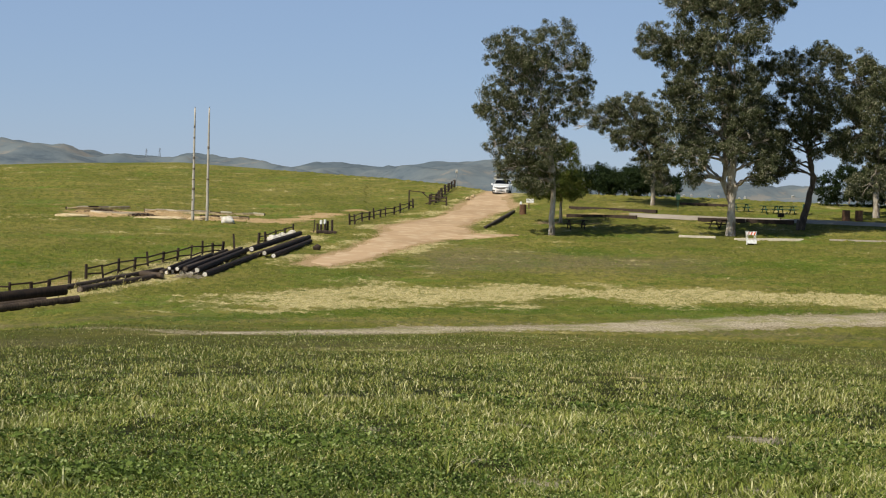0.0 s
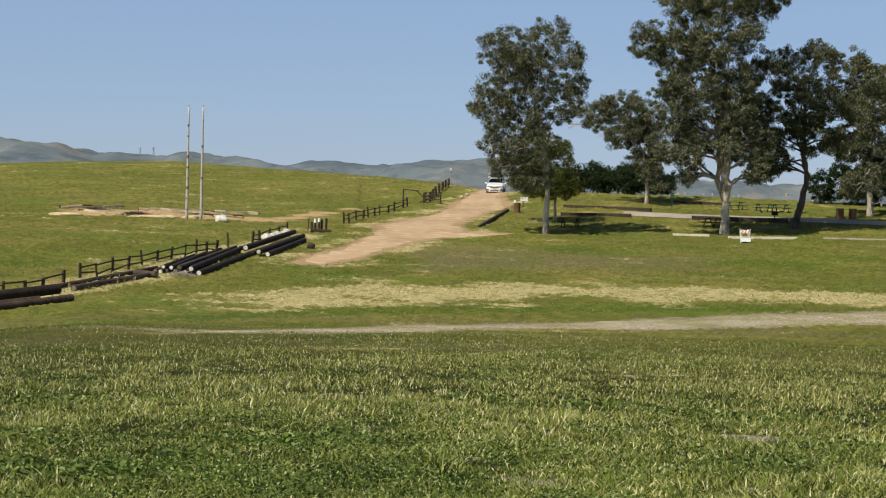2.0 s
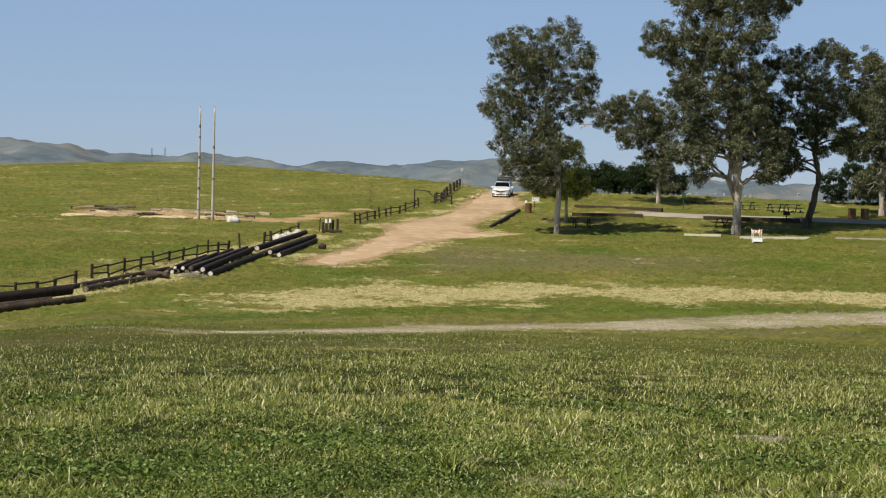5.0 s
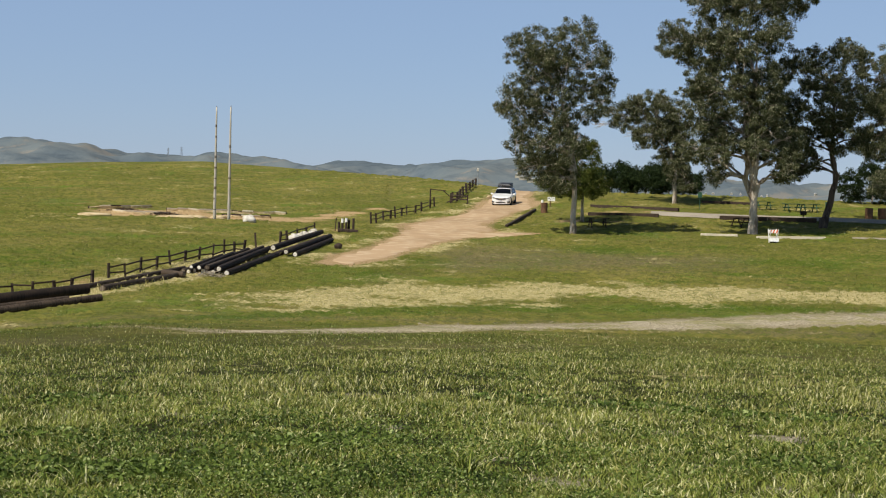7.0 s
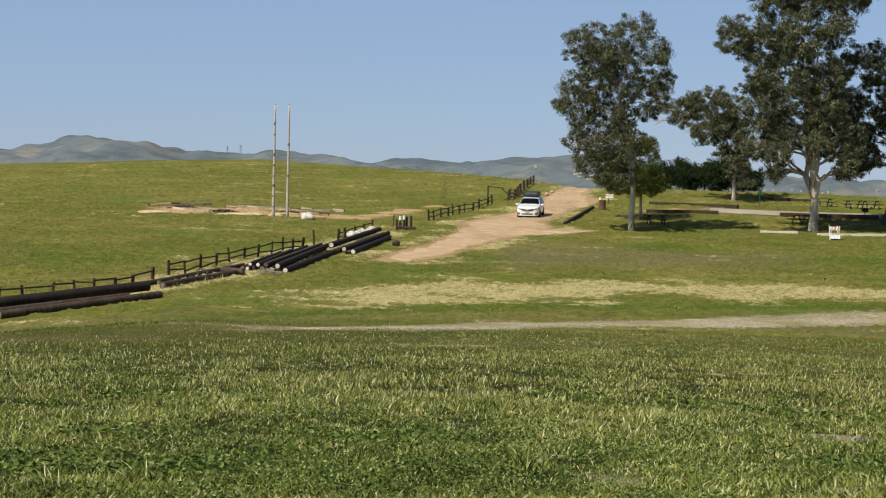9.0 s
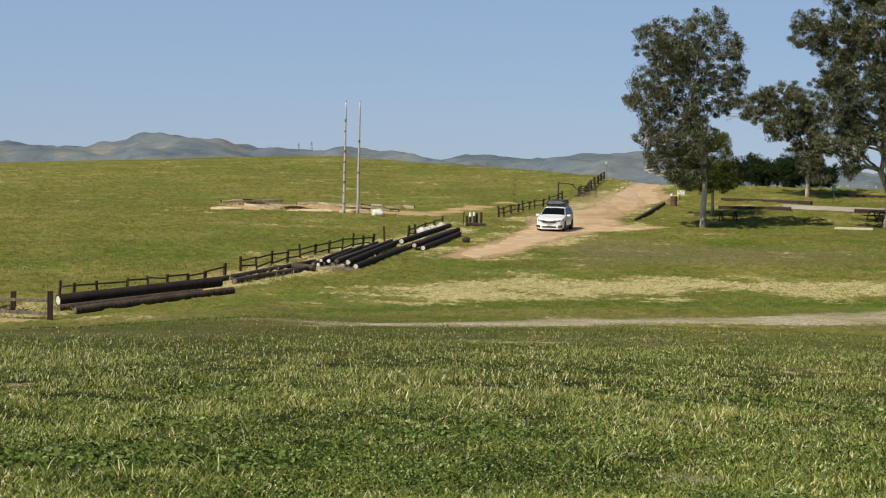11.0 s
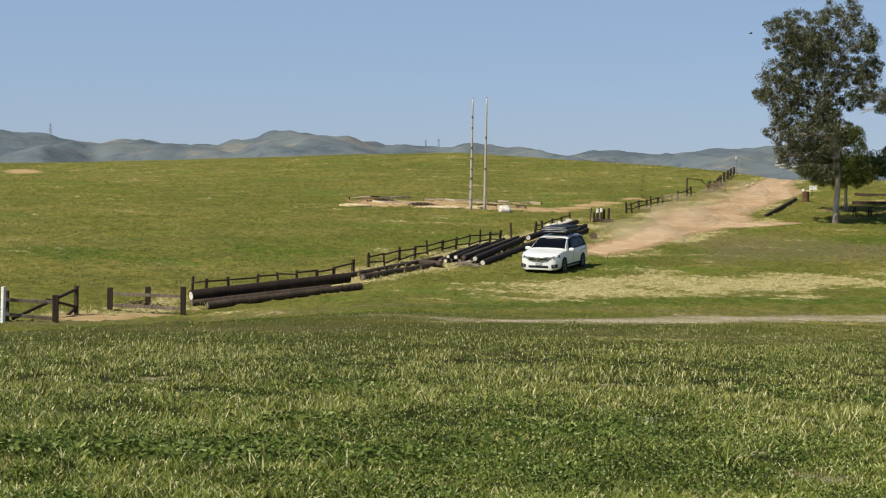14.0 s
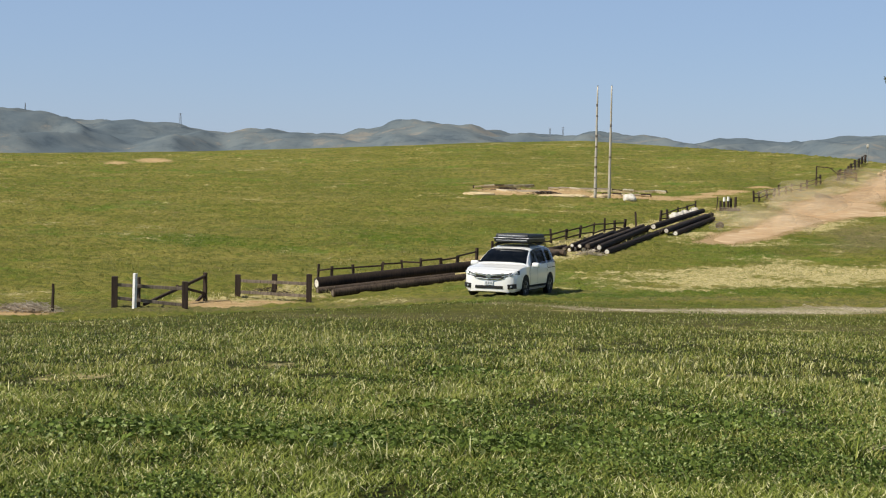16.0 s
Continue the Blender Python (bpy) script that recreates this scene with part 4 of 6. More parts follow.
def log(a, b, r, lift, group, label="dark creosoted timber pole with pale sawn ends", pale=True):
    """A long round timber; a and b are bearing and distance of its ends."""
    p, q = at(*a, lift + r * 0.85), at(*b, lift + r * 0.85)
    mid = (p + q) / 2
    t = thing("log", mid, 0, label, "log", group)
    d = (q - p).normalized()
    bm = bmesh.new()
    rod(bm, p - mid, q - mid, r, r * 0.88, 18, True, 0.006, 6)
    trunk = part("trunk", bm, CREOSOTE if pale else WORN_POLE, t, smooth=True)
    trunk.data.set_sharp_from_angle(angle=radians(50))
    for e, s, rr in ((p - mid, -1, r), (q - mid, 1, r * 0.88)):
        bm = bmesh.new()
        rod(bm, e, e + d * s * 0.012, rr * 0.72, rr * 0.66, 14)
        part("sawn_end", bm, LOG_END if pale else RAIL_TIMBER, t, "pale sawn end" if pale else "dull grey sawn end")
    return t


NEAR, MIDDLE, PILE, FARP = "logs by the gate", "logs along the fence", "pile of logs", "far pile of logs"
WORN = "weathered dark timber pole with grey ends"
log((-20.33, 61.6), (-14.3, 65.2), 0.255, 0.16, NEAR)
log((-19.7, 59.6), (-13.8, 62.9), 0.165, 0.02, NEAR, WORN, False)
log((-20.3, 61.0), (-15.0, 63.8), 0.15, 0.0, NEAR, WORN, False)
log((-14.4, 68.4), (-10.7, 78.0), 0.14, 0.02, MIDDLE, WORN, False)
log((-13.75, 67.4), (-10.75, 74.6), 0.16, 0.0, MIDDLE, WORN, False)
log((-11.5, 74.8), (-10.7, 73.8), 0.16, 0.05, MIDDLE, WORN, False)
log((-10.35, 77.0), (-8.3, 91.0), 0.14, 0.0, PILE)
log((-10.0, 76.4), (-7.9, 90.6), 0.15, 0.02, PILE)
log((-9.62, 76.0), (-7.6, 90.0), 0.15, 0.0, PILE)
log((-9.85, 76.6), (-7.75, 90.4), 0.14, 0.2, PILE, WORN, False)
log((-9.4, 75.8), (-7.5, 89.6), 0.16, 0.2, PILE)
log((-9.1, 75.6), (-7.2, 87.2), 0.17, 0.0, PILE)
log((-10.75, 76.8), (-9.9, 81.5), 0.12, 0.0, PILE, WORN, False)
log((-10.55, 76.5), (-9.0, 86.0), 0.13, 0.0, PILE)
log((-10.45, 76.9), (-9.3, 84.0), 0.12, 0.2, PILE)
log((-10.15, 76.2), (-8.9, 85.0), 0.13, 0.23, PILE)
log((-7.35, 89.0), (-5.5, 103.5), 0.19, 0.24, FARP)
log((-7.2, 87.5), (-5.35, 102.5), 0.17, 0.0, FARP, WORN, False)
log((-6.85, 87.6), (-5.15, 101.8), 0.17, 0.14, FARP)
log((-6.5, 87.6), (-5.1, 100.2), 0.17, 0.0, FARP)


def bar(bm, a, b, w, h):
    a, b = Vector(a), Vector(b)
    d = b - a
    box(bm, (d.length, w, h), (a + b) / 2, d.to_track_quat("X", "Z").to_matrix(), 0.008)


def fence(posts, height, label, rails=(0.92, 0.45), gaps=(), size=0.11, seed=1, material=None):
    """posts: bearing and distance of each post."""
    rng = random.Random(seed)
    m = material or DARK_TIMBER
    ps = [at(b, d) for b, d in posts]
    t = thing("fence", ps[0], 0, label, "fence")
    tops = []
    for k, p in enumerate(ps):
        h = height * rng.uniform(0.92, 1.14) * (1.12 if k % 4 == 0 else 1)
        lean = Vector((rng.uniform(-0.1, 0.1), rng.uniform(-0.08, 0.08), 0))
        o = p - ps[0]
        bm = bmesh.new()
        s = size * rng.uniform(0.85, 1.2)
        box(bm, (s, s, h + 0.3), o + Vector((lean.x * h / 2, 0, h / 2 - 0.15)), Euler((lean.y, lean.x, rng.uniform(0, 1))).to_matrix(), 0.012)
        part("post", bm, m, t)
        tops.append((o, height))
    for k in range(len(ps) - 1):
        if k in gaps:
            continue
        for r in rails:
            a = tops[k][0] + Vector((0, 0, height * r + rng.uniform(-0.09, 0.07)))
            b = tops[k + 1][0] + Vector((0, 0, height * r + rng.uniform(-0.09, 0.07)))
            a.y -= size * 0.62
            b.y -= size * 0.62
            bm = bmesh.new()
            bar(bm, a, b, 0.05, 0.075)
            part("rail", bm, m, t)
    return t


fence([(-20.3, 66.4), (-19.76, 66.3), (-18.9, 66.7), (-17.82, 67), (-17, 67.7), (-16.3, 67.8), (-15.5, 68.3), (-14.91, 69), (-14.15, 71.2)], 0.52, "low dark split-rail fence behind the logs by the gate", (0.8,), seed=2)
fence([(-13.54, 73.2), (-12.9, 73.9), (-12.34, 76.2), (-11.75, 78.5), (-11.24, 80.8), (-10.7, 83.2), (-10.17, 84.4), (-9.65, 86.3), (-9.21, 88.5), (-8.82, 89.5), (-8.47, 90.2)], 0.7, "low dark sagging rail fence behind the log pile", (0.85, 0.3), seed=3)
fence([(-7.99, 92)], 1.0, "single dark fence post beside the log pile", (), size=0.13, seed=4)
fence([(-7.1, 96.4), (-6.8, 98), (-6.4, 100.2), (-6.05, 103), (-5.75, 105.6)], 0.75, "dark rail fence with round-topped end by the boulders", (0.9, 0.4), seed=5)
fence([(-4.98, 110.2)], 0.8, "thin dark fence post", (), size=0.08, seed=6)
fence([(-3.59, 123), (-3.39, 124), (-3.11, 128.7), (-2.85, 131.5), (-2.65, 133), (-2.41, 137.2), (-2.22, 140), (-1.89, 142), (-1.65, 145.2), (-1.32, 151), (-1.15, 153.5)], 0.85, "dark split-rail fence along the dirt road", (0.85, 0.4), size=0.15, seed=7)
fence([(-0.5, 159.5), (-0.3, 160.5), (-0.17, 165), (-0.05, 170), (0.08, 174), (0.2, 178), (0.3, 182), (0.41, 186)], 1.05, "dark fence of thick posts near the crest", (0.9, 0.55, 0.25), size=0.2, seed=8)

# the slumped gate in the road fence
t = thing("broken_gate", at(-0.6, 158.5), 0, "slumped dark timber gate in the road fence", "gate")
for a, b, w in (((-2.0, 0, -0.2), (-2.0, 0, 1.5), 0.15), ((-2.0, 0, 1.45), (-0.3, 0, 1.3), 0.1), ((-0.6, 0, 1.3), (0.6, 0, 0.3), 0.1), ((0.2, 0, -0.2), (0.2, 0, 1.1), 0.2), ((0.2, -0.5, 0.9), (2.0, -3.0, 0.75), 0.12), ((2.0, -3.0, -0.5), (2.0, -3.0, 0.9), 0.16), ((0.2, -0.5, 0.5), (2.0, -3.0, 0.4), 0.12), ((-0.2, -0.2, 0.1), (1.5, -1.5, 0.7), 0.1)):
    bm = bmesh.new()
    bar(bm, a, b, w, w)
    part("timber", bm, DARK_TIMBER, t)

# cluster of short posts with white tops beside the fence
t = thing("post_cluster", at(-4.6, 109), 0, "short dark posts with white tops on a low mound", "posts")
for k, (x, y, h, white) in enumerate(((-0.45, 0, 0.75, 0), (-0.2, 0.1, 1.0, 1), (0.1, -0.1, 1.05, 1), (0.28, 0.1, 0.95, 0), (0.62, 0.0, 1.05, 0))):
    bm = bmesh.new()
    rod(bm, (x, y, -0.2), (x, y, h - (0.3 if white else 0)), 0.09, 0.085, 10)
    p = part("post", bm, DARK_TIMBER, t)
    if white:
        bm = bmesh.new()
        rod(bm, (x, y, h - 0.3), (x, y, h), 0.1, 0.09, 10)
        part("cap", bm, WHITE_POST, p, "white painted top")
bm = bmesh.new()
box(bm, (1.5, 0.3, 0.28), (0.25, -0.35, 0.12), Euler((0, 0.05, 0.1)).to_matrix(), 0.08)
part("sill", bm, DARK_TIMBER, t)


def stone(where, size, seed, label, material=None, name="boulder", group=""):
    rng = random.Random(seed)
    bm = bmesh.new()
    bmesh.ops.create_icosphere(bm, subdivisions=3, radius=1)
    for v in bm.verts:
        k = 1 + 0.28 * noise.noise(v.co * 1.1 + Vector((seed, 0, 0))) + 0.1 * noise.noise(v.co * 3 + Vector((0, seed, 0)))
        v.co = Vector((v.co.x * size[0], v.co.y * size[1], max(v.co.z, -0.5) * size[2])) * k
    ob = part(name, bm, material or STONE, None, label, True)
    ob.matrix_world = pose(*where, 0, 0, rng.uniform(0, 360)) if size[0] == size[1] else pose(*where)
    return tagged(ob, "", "boulder" if name == "boulder" else name.replace("_", " "), group)


stone(at(-8.28, 120.2, 0.22), (0.55, 0.5, 0.42), 3, "large pale boulder beside the tall poles")
for k, (b, d, s) in enumerate(((-6.55, 98, 0.42), (-6.15, 101, 0.34), (-6.35, 99.6, 0.3), (-5.8, 103.5, 0.36), (-5.95, 102, 0.25))):
    stone(at(b, d, 0.35), (s, s, s * 0.75), 10 + k, "pale boulder behind the far log pile", group="boulders")
stone(at(-4.85, 95, 0.12), (0.25, 0.25, 0.25), 31, "dark round stump in the grass beside the dirt road", DARK_TIMBER, "stump")
for k, (b, d) in enumerate(((0.95, 164), (1.15, 168))):
    stone(at(b, d, 0.15), (0.26, 0.26, 0.2), 40 + k, "sandy boulder beside the dirt road", SANDSTONE, group="boulders")
for k, (b, d, s) in enumerate(((-14.1, 127.8, 1.5), (-11.0, 125.2, 1.7), (-9.4, 126, 0.8), (-10.3, 125.6, 1.0))):
    stone(at(b, d, 0.02), (s, 0.9, 0.22), 50 + k, "flat sandy slab lying in bare earth", SANDSTONE, "slab", "broken slabs")


# the ruined terrace in the meadow
def low_rail(a, b, n, label, h=0.38, seed=1, pile=True):
    rng = random.Random(seed)
    p, q = at(*a), at(*b)
    t = thing("low_rail", p, 0, label, "low rail", "ruined terrace rails")
    for k in range(n + 1):
        o = p.lerp(q, k / n) - p
        o.z = ground_z(o.x + p.x, o.y + p.y) - p.z
        bm = bmesh.new()
        box(bm, (0.16, 0.16, h + 0.25), o + Vector((0, 0, h / 2 - 0.12)), Euler((0, rng.uniform(-0.06, 0.06), 0)).to_matrix(), 0.02)
        part("post", bm, DARK_TIMBER, t)
        if k:
            bm = bmesh.new()
            bar(bm, last + Vector((0, 0.1, h * 0.25)), o + Vector((0, 0.1, h * 0.25)), 0.5, h * rng.uniform(0.8, 1.1))
            for vert in bm.verts:
                vert.co += Vector([rng.uniform(-0.06, 0.06) for _ in range(3)])
            part("earth_face", bm, SANDSTONE, t, "tan crumbling earth")
        if k and rng.random() < 0.85:
            bm = bmesh.new()
            bar(bm, last + Vector((0, 0, h * 0.85 + rng.uniform(-0.06, 0.05))), o + Vector((0, 0, h * 0.85 + rng.uniform(-0.06, 0.05))), 0.34, 0.13)
            part("board", bm, PALE_TIMBER if rng.random() < 0.3 else GREY_TIMBER if rng.random() < 0.85 else DARK_TIMBER, t)
        last = o.copy()


low_rail((-14.3, 141), (-12.0, 143), 6, "weathered timber edging of a ruined terrace", 0.27, 1)
low_rail((-11.4, 138), (-6.9, 136.5), 11, "weathered timber edging of a ruined terrace", 0.3, 2)
low_rail((-13.4, 133), (-11.3, 130), 5, "collapsed dark timber edging on bare earth", 0.22, 3)
low_rail((-9.3, 129.5), (-7.5, 129), 5, "weathered timber edging of a ruined terrace", 0.26, 4)


# ---- old gate at the bottom of the meadow ----
def rail_panel(posts, rails, label, sizes=0.22, name="rail_fence"):
    ps = [at(b, d) for b, d, h in posts]
    t = thing(name, ps[0], 0, label, "fence")
    for p, (b, d, h) in zip(ps, posts):
        bm = bmesh.new()
        box(bm, (sizes, sizes, h + 0.35), p - ps[0] + Vector((0, 0, h / 2 - 0.175)), Euler((0, 0, radians(-b))).to_matrix(), 0.02)
        part("post", bm, DARK_TIMBER, t)
    for i, j, z0, z1, m in rails:
        bm = bmesh.new()
        a, b2 = ps[i] - ps[0] + Vector((0, 0, z0)), ps[j] - ps[0] + Vector((0, 0, z1))
        bar(bm, a, b2, 0.06, 0.115)
        part("rail", bm, m, t)
    return t


rail_panel([(-23.36, 58.6, 0.92), (-20.62, 57.2, 1.1), (-21.95, 60.6, 0.82)], [(0, 1, 0.68, 0.72, RAIL_TIMBER), (0, 1, 0.24, 0.24, RAIL_TIMBER)], "post-and-rail fence with grey rails beside the log ends")
rail_panel([(-28.0, 53.2, 1.12), (-25.36, 52.9, 0.98)], [(0, 1, 0.82, 0.72, RAIL_TIMBER), (0, 1, 0.36, 0.14, RAIL_TIMBER)], "post-and-rail fence with two sagging grey rails")
t = thing("timber_gate", at(-27.1, 53.2), 0, "open dark timber gate with crossed braces", "gate")
hx = at(-24.6, 57.0) - at(-27.1, 53.2)
for a, b, w in ((Vector((0, 0, -0.2)), Vector((0, 0, 1.1)), 0.1), (hx + Vector((0, 0, -0.3)), hx + Vector((0, 0, 1.08)), 0.13), (Vector((0.1, 0.2, 0.12)), hx + Vector((0, 0, 0.95)), 0.1), (hx * 0.55 + Vector((0, 0, 0.66)), hx + Vector((0, 0, 0.28)), 0.09), (hx + Vector((0, 0, 0.3)), hx + Vector((-0.25, -0.8, -0.25)), 0.1)):
    bm = bmesh.new()
    bar(bm, a, b, w, w)
    part("brace", bm, DARK_TIMBER, t)
t = thing("white_post", at(-27.25, 52.9), 0, "white painted post beside the open gate", "post")
bm = bmesh.new()
box(bm, (0.12, 0.12, 1.5), (0, 0, 0.5), Euler((0, 0.03, radians(-18))).to_matrix(), 0.012)
part("shaft", bm, WHITE_POST, t)
t = thing("thin_post", at(-30.29, 51), 0, "thin dark crooked fence post", "post")
bm = bmesh.new()
rod(bm, (0, 0, -0.3), (0.03, 0, 0.95), 0.06, 0.045, 8, True, 0.012, 5)
part("shaft", bm, DARK_TIMBER, t)


def brush_heap(where, w, n, seed, label, material=None):
    rng = random.Random(seed)
    bm = bmesh.new()
    for _ in range(n):
        x, y = rng.gauss(0, w * 0.4), rng.gauss(0, w * 0.3)
        z = max(0, 0.3 - abs(x) * 0.25 / w) * rng.uniform(0, 1.0)
        a = rng.uniform(0, math.tau)
        l = rng.uniform(0.1, 0.4)
        rod(bm, (x, y, z), (x + math.cos(a) * l, y + math.sin(a) * l, z + rng.uniform(-0.04, 0.12)), 0.012, 0.006, 4)
    ob = part("brush_heap", bm, material or GREY_TIMBER, None, label)
    ob.matrix_world = pose(*where)
    tagged(ob, "", "brush heap", kind="stuff")


brush_heap(at(-31.2, 51, 0.02), 1.2, 420, 5, "grey heap of dry brush beside a thin post")
brush_heap(at(-22.2, 60.5, -0.04), 1.3, 160, 6, "dark dry brush behind the rail fence", DARK_TIMBER)
brush_heap(at(-11.5, 130.0, 0.02), 1.7, 420, 9, "dark dry brush on the ruined terrace", DARK_TIMBER)
brush_heap(at(-13.0, 135.5, 0.02), 2.0, 420, 10, "dark dry brush below the terrace boards", DARK_TIMBER)
brush_heap(at(-9.75, 74.6, 0.02), 0.8, 160, 8, "dry twigs in front of the log pile")


# ---- far things ----
def pylon(bearing, dist, h, base):
    t = thing("pylon", (*spot(bearing, dist), base), 0, "distant lattice power pylon on the hills", "pylon", "power pylons")
    w = h * 0.16
    for sx in (-1, 1):
        for sy in (-1, 1):
            bm = bmesh.new()
            rod(bm, (sx * w / 2, sy * w / 2, 0), (sx * w * 0.08, sy * w * 0.08, h), 0.45, 0.3, 5)
            part("leg", bm, GREY_METAL, t)
    for z in (0.72, 0.84, 0.95):
        bm = bmesh.new()
        rod(bm, (-w * 0.75, 0, h * z), (w * 0.75, 0, h * z), 0.35, 0.35, 5)
        part("arm", bm, GREY_METAL, t)


for b, e, px in ((-25.6, 66, 30), (-31.3, 94, 12), (-10.9, 66, 20), (-11.4, 66, 18), (-17.1, 84, 10)):
    pylon(b, 3400, px * 3400 / LENS, EYE + e * 3400 / LENS)

t = thing("crest_lamp", at(0.5, 187), 0, "small pale lamp post on the crest", "lamp post")
bm = bmesh.new()
rod(bm, (0, 0, -1.0), (0, 0, 1.9), 0.05, 0.05, 8)
part("post", bm, GREY_METAL, t)
bm = bmesh.new()
box(bm, (0.3, 0.3, 0.4), (0, 0, 2.0), None, 0.06)
part("head", bm, POLE_WOOD, t)


def far_house(bearing, dist, e, w, h, seed):
    rng = random.Random(seed)
    t = thing("house", (*spot(bearing, dist), EYE + e * dist / LENS - h), rng.uniform(-20, 20), "tiny pale house in the hazy valley", "house", "houses of the far town")
    bm = bmesh.new()
    box(bm, (w, w * 0.7, h), (0, 0, h / 2 - 8 * 0))
    part("wall", bm, POLE_WOOD, t)
    bm = bmesh.new()
    r = bmesh.ops.create_cone(bm, cap_ends=True, segments=4, radius1=w * 0.75, radius2=w * 0.12, depth=h * 0.5)
    bmesh.ops.transform(bm, matrix=Matrix.Translation((0, 0, h * 1.22)) @ Matrix.Rotation(radians(45), 4, "Z"), verts=r["verts"])
    part("roof", bm, ROOFING, t)


_r = random.Random(4)
for k in range(46):
    far_house(_r.uniform(6.0, 16.5), _r.uniform(2450, 2600), _r.uniform(18, 33), _r.uniform(2.4, 5.0), _r.uniform(2.0, 3.2), k)
for k in range(7):
    far_house(2.1 + k * 0.17 + _r.uniform(-0.05, 0.05), 2480, 52 - k * 1.5 + _r.uniform(-3, 3), _r.uniform(9, 15), 6, 60 + k)


# ---- car ----
PAINT = Mat("white_car_paint", 0.28, 0.0, 0.5)
PAINT.b.inputs["Coat Weight"].default_value = 0.6
PAINT.b.inputs["Coat Roughness"].default_value = 0.06
_dust = PAINT.n("ShaderNodeSeparateXYZ", Vector=PAINT.coords()).outputs[2]
_grit = PAINT.math("ADD", PAINT.step(_dust, 0.75, 0.2), PAINT.math("MULTIPLY", PAINT.noise(PAINT.coords(), 3, 5), 0.5))
PAINT.colour(PAINT.mix(PAINT.math("MULTIPLY", PAINT.step(_grit, 0.5, 1.5), 0.16), srgb("f1f1ee"), srgb("cdc3b1")))
PAINT = PAINT.m


def plain(name, col, rough, metal=0.0, spec=0.5):
    m = Mat(name, rough, metal, spec)
    n = m.noise(m.coords(), 5, 4)
    c = srgb(col)
    m.colour(m.mix(m.step(n, 0.35, 0.7), c, tuple(min(1, v * 1.35 + 0.004) for v in c[:3]) + (1,)))
    return m.m


GLASS = plain("tinted_car_glass", "07090b", 0.05, 0.0, 0.3)
RUBBER = plain("tyre_rubber", "1a1a1b", 0.85)
BLACK_PLASTIC = plain("black_plastic", "0a0a0b", 0.75)
ALLOY = plain("grey_alloy", "8a8c90", 0.35, 0.8)
CHROME = plain("chrome_trim", "c4c8cc", 0.18, 1.0)
LENS_CLEAR = plain("headlight_lens", "8f969c", 0.1)
TENT = plain("dark_roof_box", "0b0d10", 0.55)
PLATE = plain("plate_white", "c9ccce", 0.5)
PLATE_INK = plain("plate_bars", "8b9197", 0.6)
TAIL = plain("red_tail_lamp", "7a1210", 0.2)

CAR_X = [2.60, 2.56, 2.47, 2.34, 2.1, 1.6, 1.24, 0.80, 0.36, -0.2, -1.0, -1.8, -2.25, -2.44, -2.55, -2.58]
CAR_TOP = [0.74, 0.83, 0.885, 0.93, 0.995, 1.065, 1.11, 1.40, 1.63, 1.72, 1.75, 1.72, 1.64, 1.34, 1.0, 0.62]
CAR_W = [0.49, 0.72, 0.855, 0.937, 0.985, 0.99, 0.99, 0.99, 0.99, 0.99, 0.99, 0.985, 0.95, 0.92, 0.88, 0.82]
CAR_LOW = [0.19, 0.165, 0.165, 0.17, 0.19, 0.2, 0.2, 0.2, 0.2, 0.2, 0.2, 0.2, 0.24, 0.3, 0.36, 0.4]


def car_section(x):
    """Half outline of the body across, from the sill to the middle of the roof."""
    xs = CAR_X[::-1]
    top, w, low = (float(np.interp(x, xs, v[::-1])) for v in (CAR_TOP, CAR_W, CAR_LOW))
    belt = min(1.04, top * 0.93)
    wt = w * 0.965 - max(0, top - 1.06) * 0.36
    wt = max(wt, w * 0.5)
    return [(0, low), (w * 0.9, low), (w * 0.985, low + 0.1), (w, (low + belt) * 0.5), (w * 0.985, belt), (wt, top - 0.07 if top > 1.1 else top - 0.035), (wt * 0.85, top - 0.02), (wt * 0.45, top - 0.004), (0, top)]


def car_skin(x, k):
    """A place on the side of the body: k counts along the half outline."""
    s = car_section(x)
    i = min(int(k), len(s) - 2)
    f = k - i
    return Vector((x, s[i][0] + (s[i + 1][0] - s[i][0]) * f, s[i][1] + (s[i + 1][1] - s[i][1]) * f))


def car_patch(name, corners, side, push, material, parent, nu=8, nv=5, label=""):
    """A panel that follows the body: four corners as (x, outline position)."""
    bm = bmesh.new()
    g = []
    for i in range(nu + 1):
        row = []
        for j in range(nv + 1):
            u, v = i / nu, j / nv
            x = (corners[0][0] * (1 - u) + corners[1][0] * u) * (1 - v) + (corners[3][0] * (1 - u) + corners[2][0] * u) * v
            k = (corners[0][1] * (1 - u) + corners[1][1] * u) * (1 - v) + (corners[3][1] * (1 - u) + corners[2][1] * u) * v
            p = car_skin(x, k)
            e = 0.01
            du, dv = car_skin(x + e, k) - p, car_skin(x, min(k + e, 7.99)) - p
            n = dv.cross(du)
            n = n.normalized() if n.length > 1e-9 else Vector((0, 1, 0))
            if n.y < 0 and n.z < 0.3:
                n = -n
            p = p + n * push
            row.append(bm.verts.new((p.x, p.y * side, p.z)))
        g.append(row)
    for i in range(nu):
        for j in range(nv):
            bm.faces.new((g[i][j], g[i + 1][j], g[i + 1][j + 1], g[i][j + 1]))
    r = bmesh.ops.solidify(bm, geom=bm.faces[:], thickness=-0.006)
    bmesh.ops.recalc_face_normals(bm, faces=bm.faces)
    return part(name, bm, material, parent, label, True)


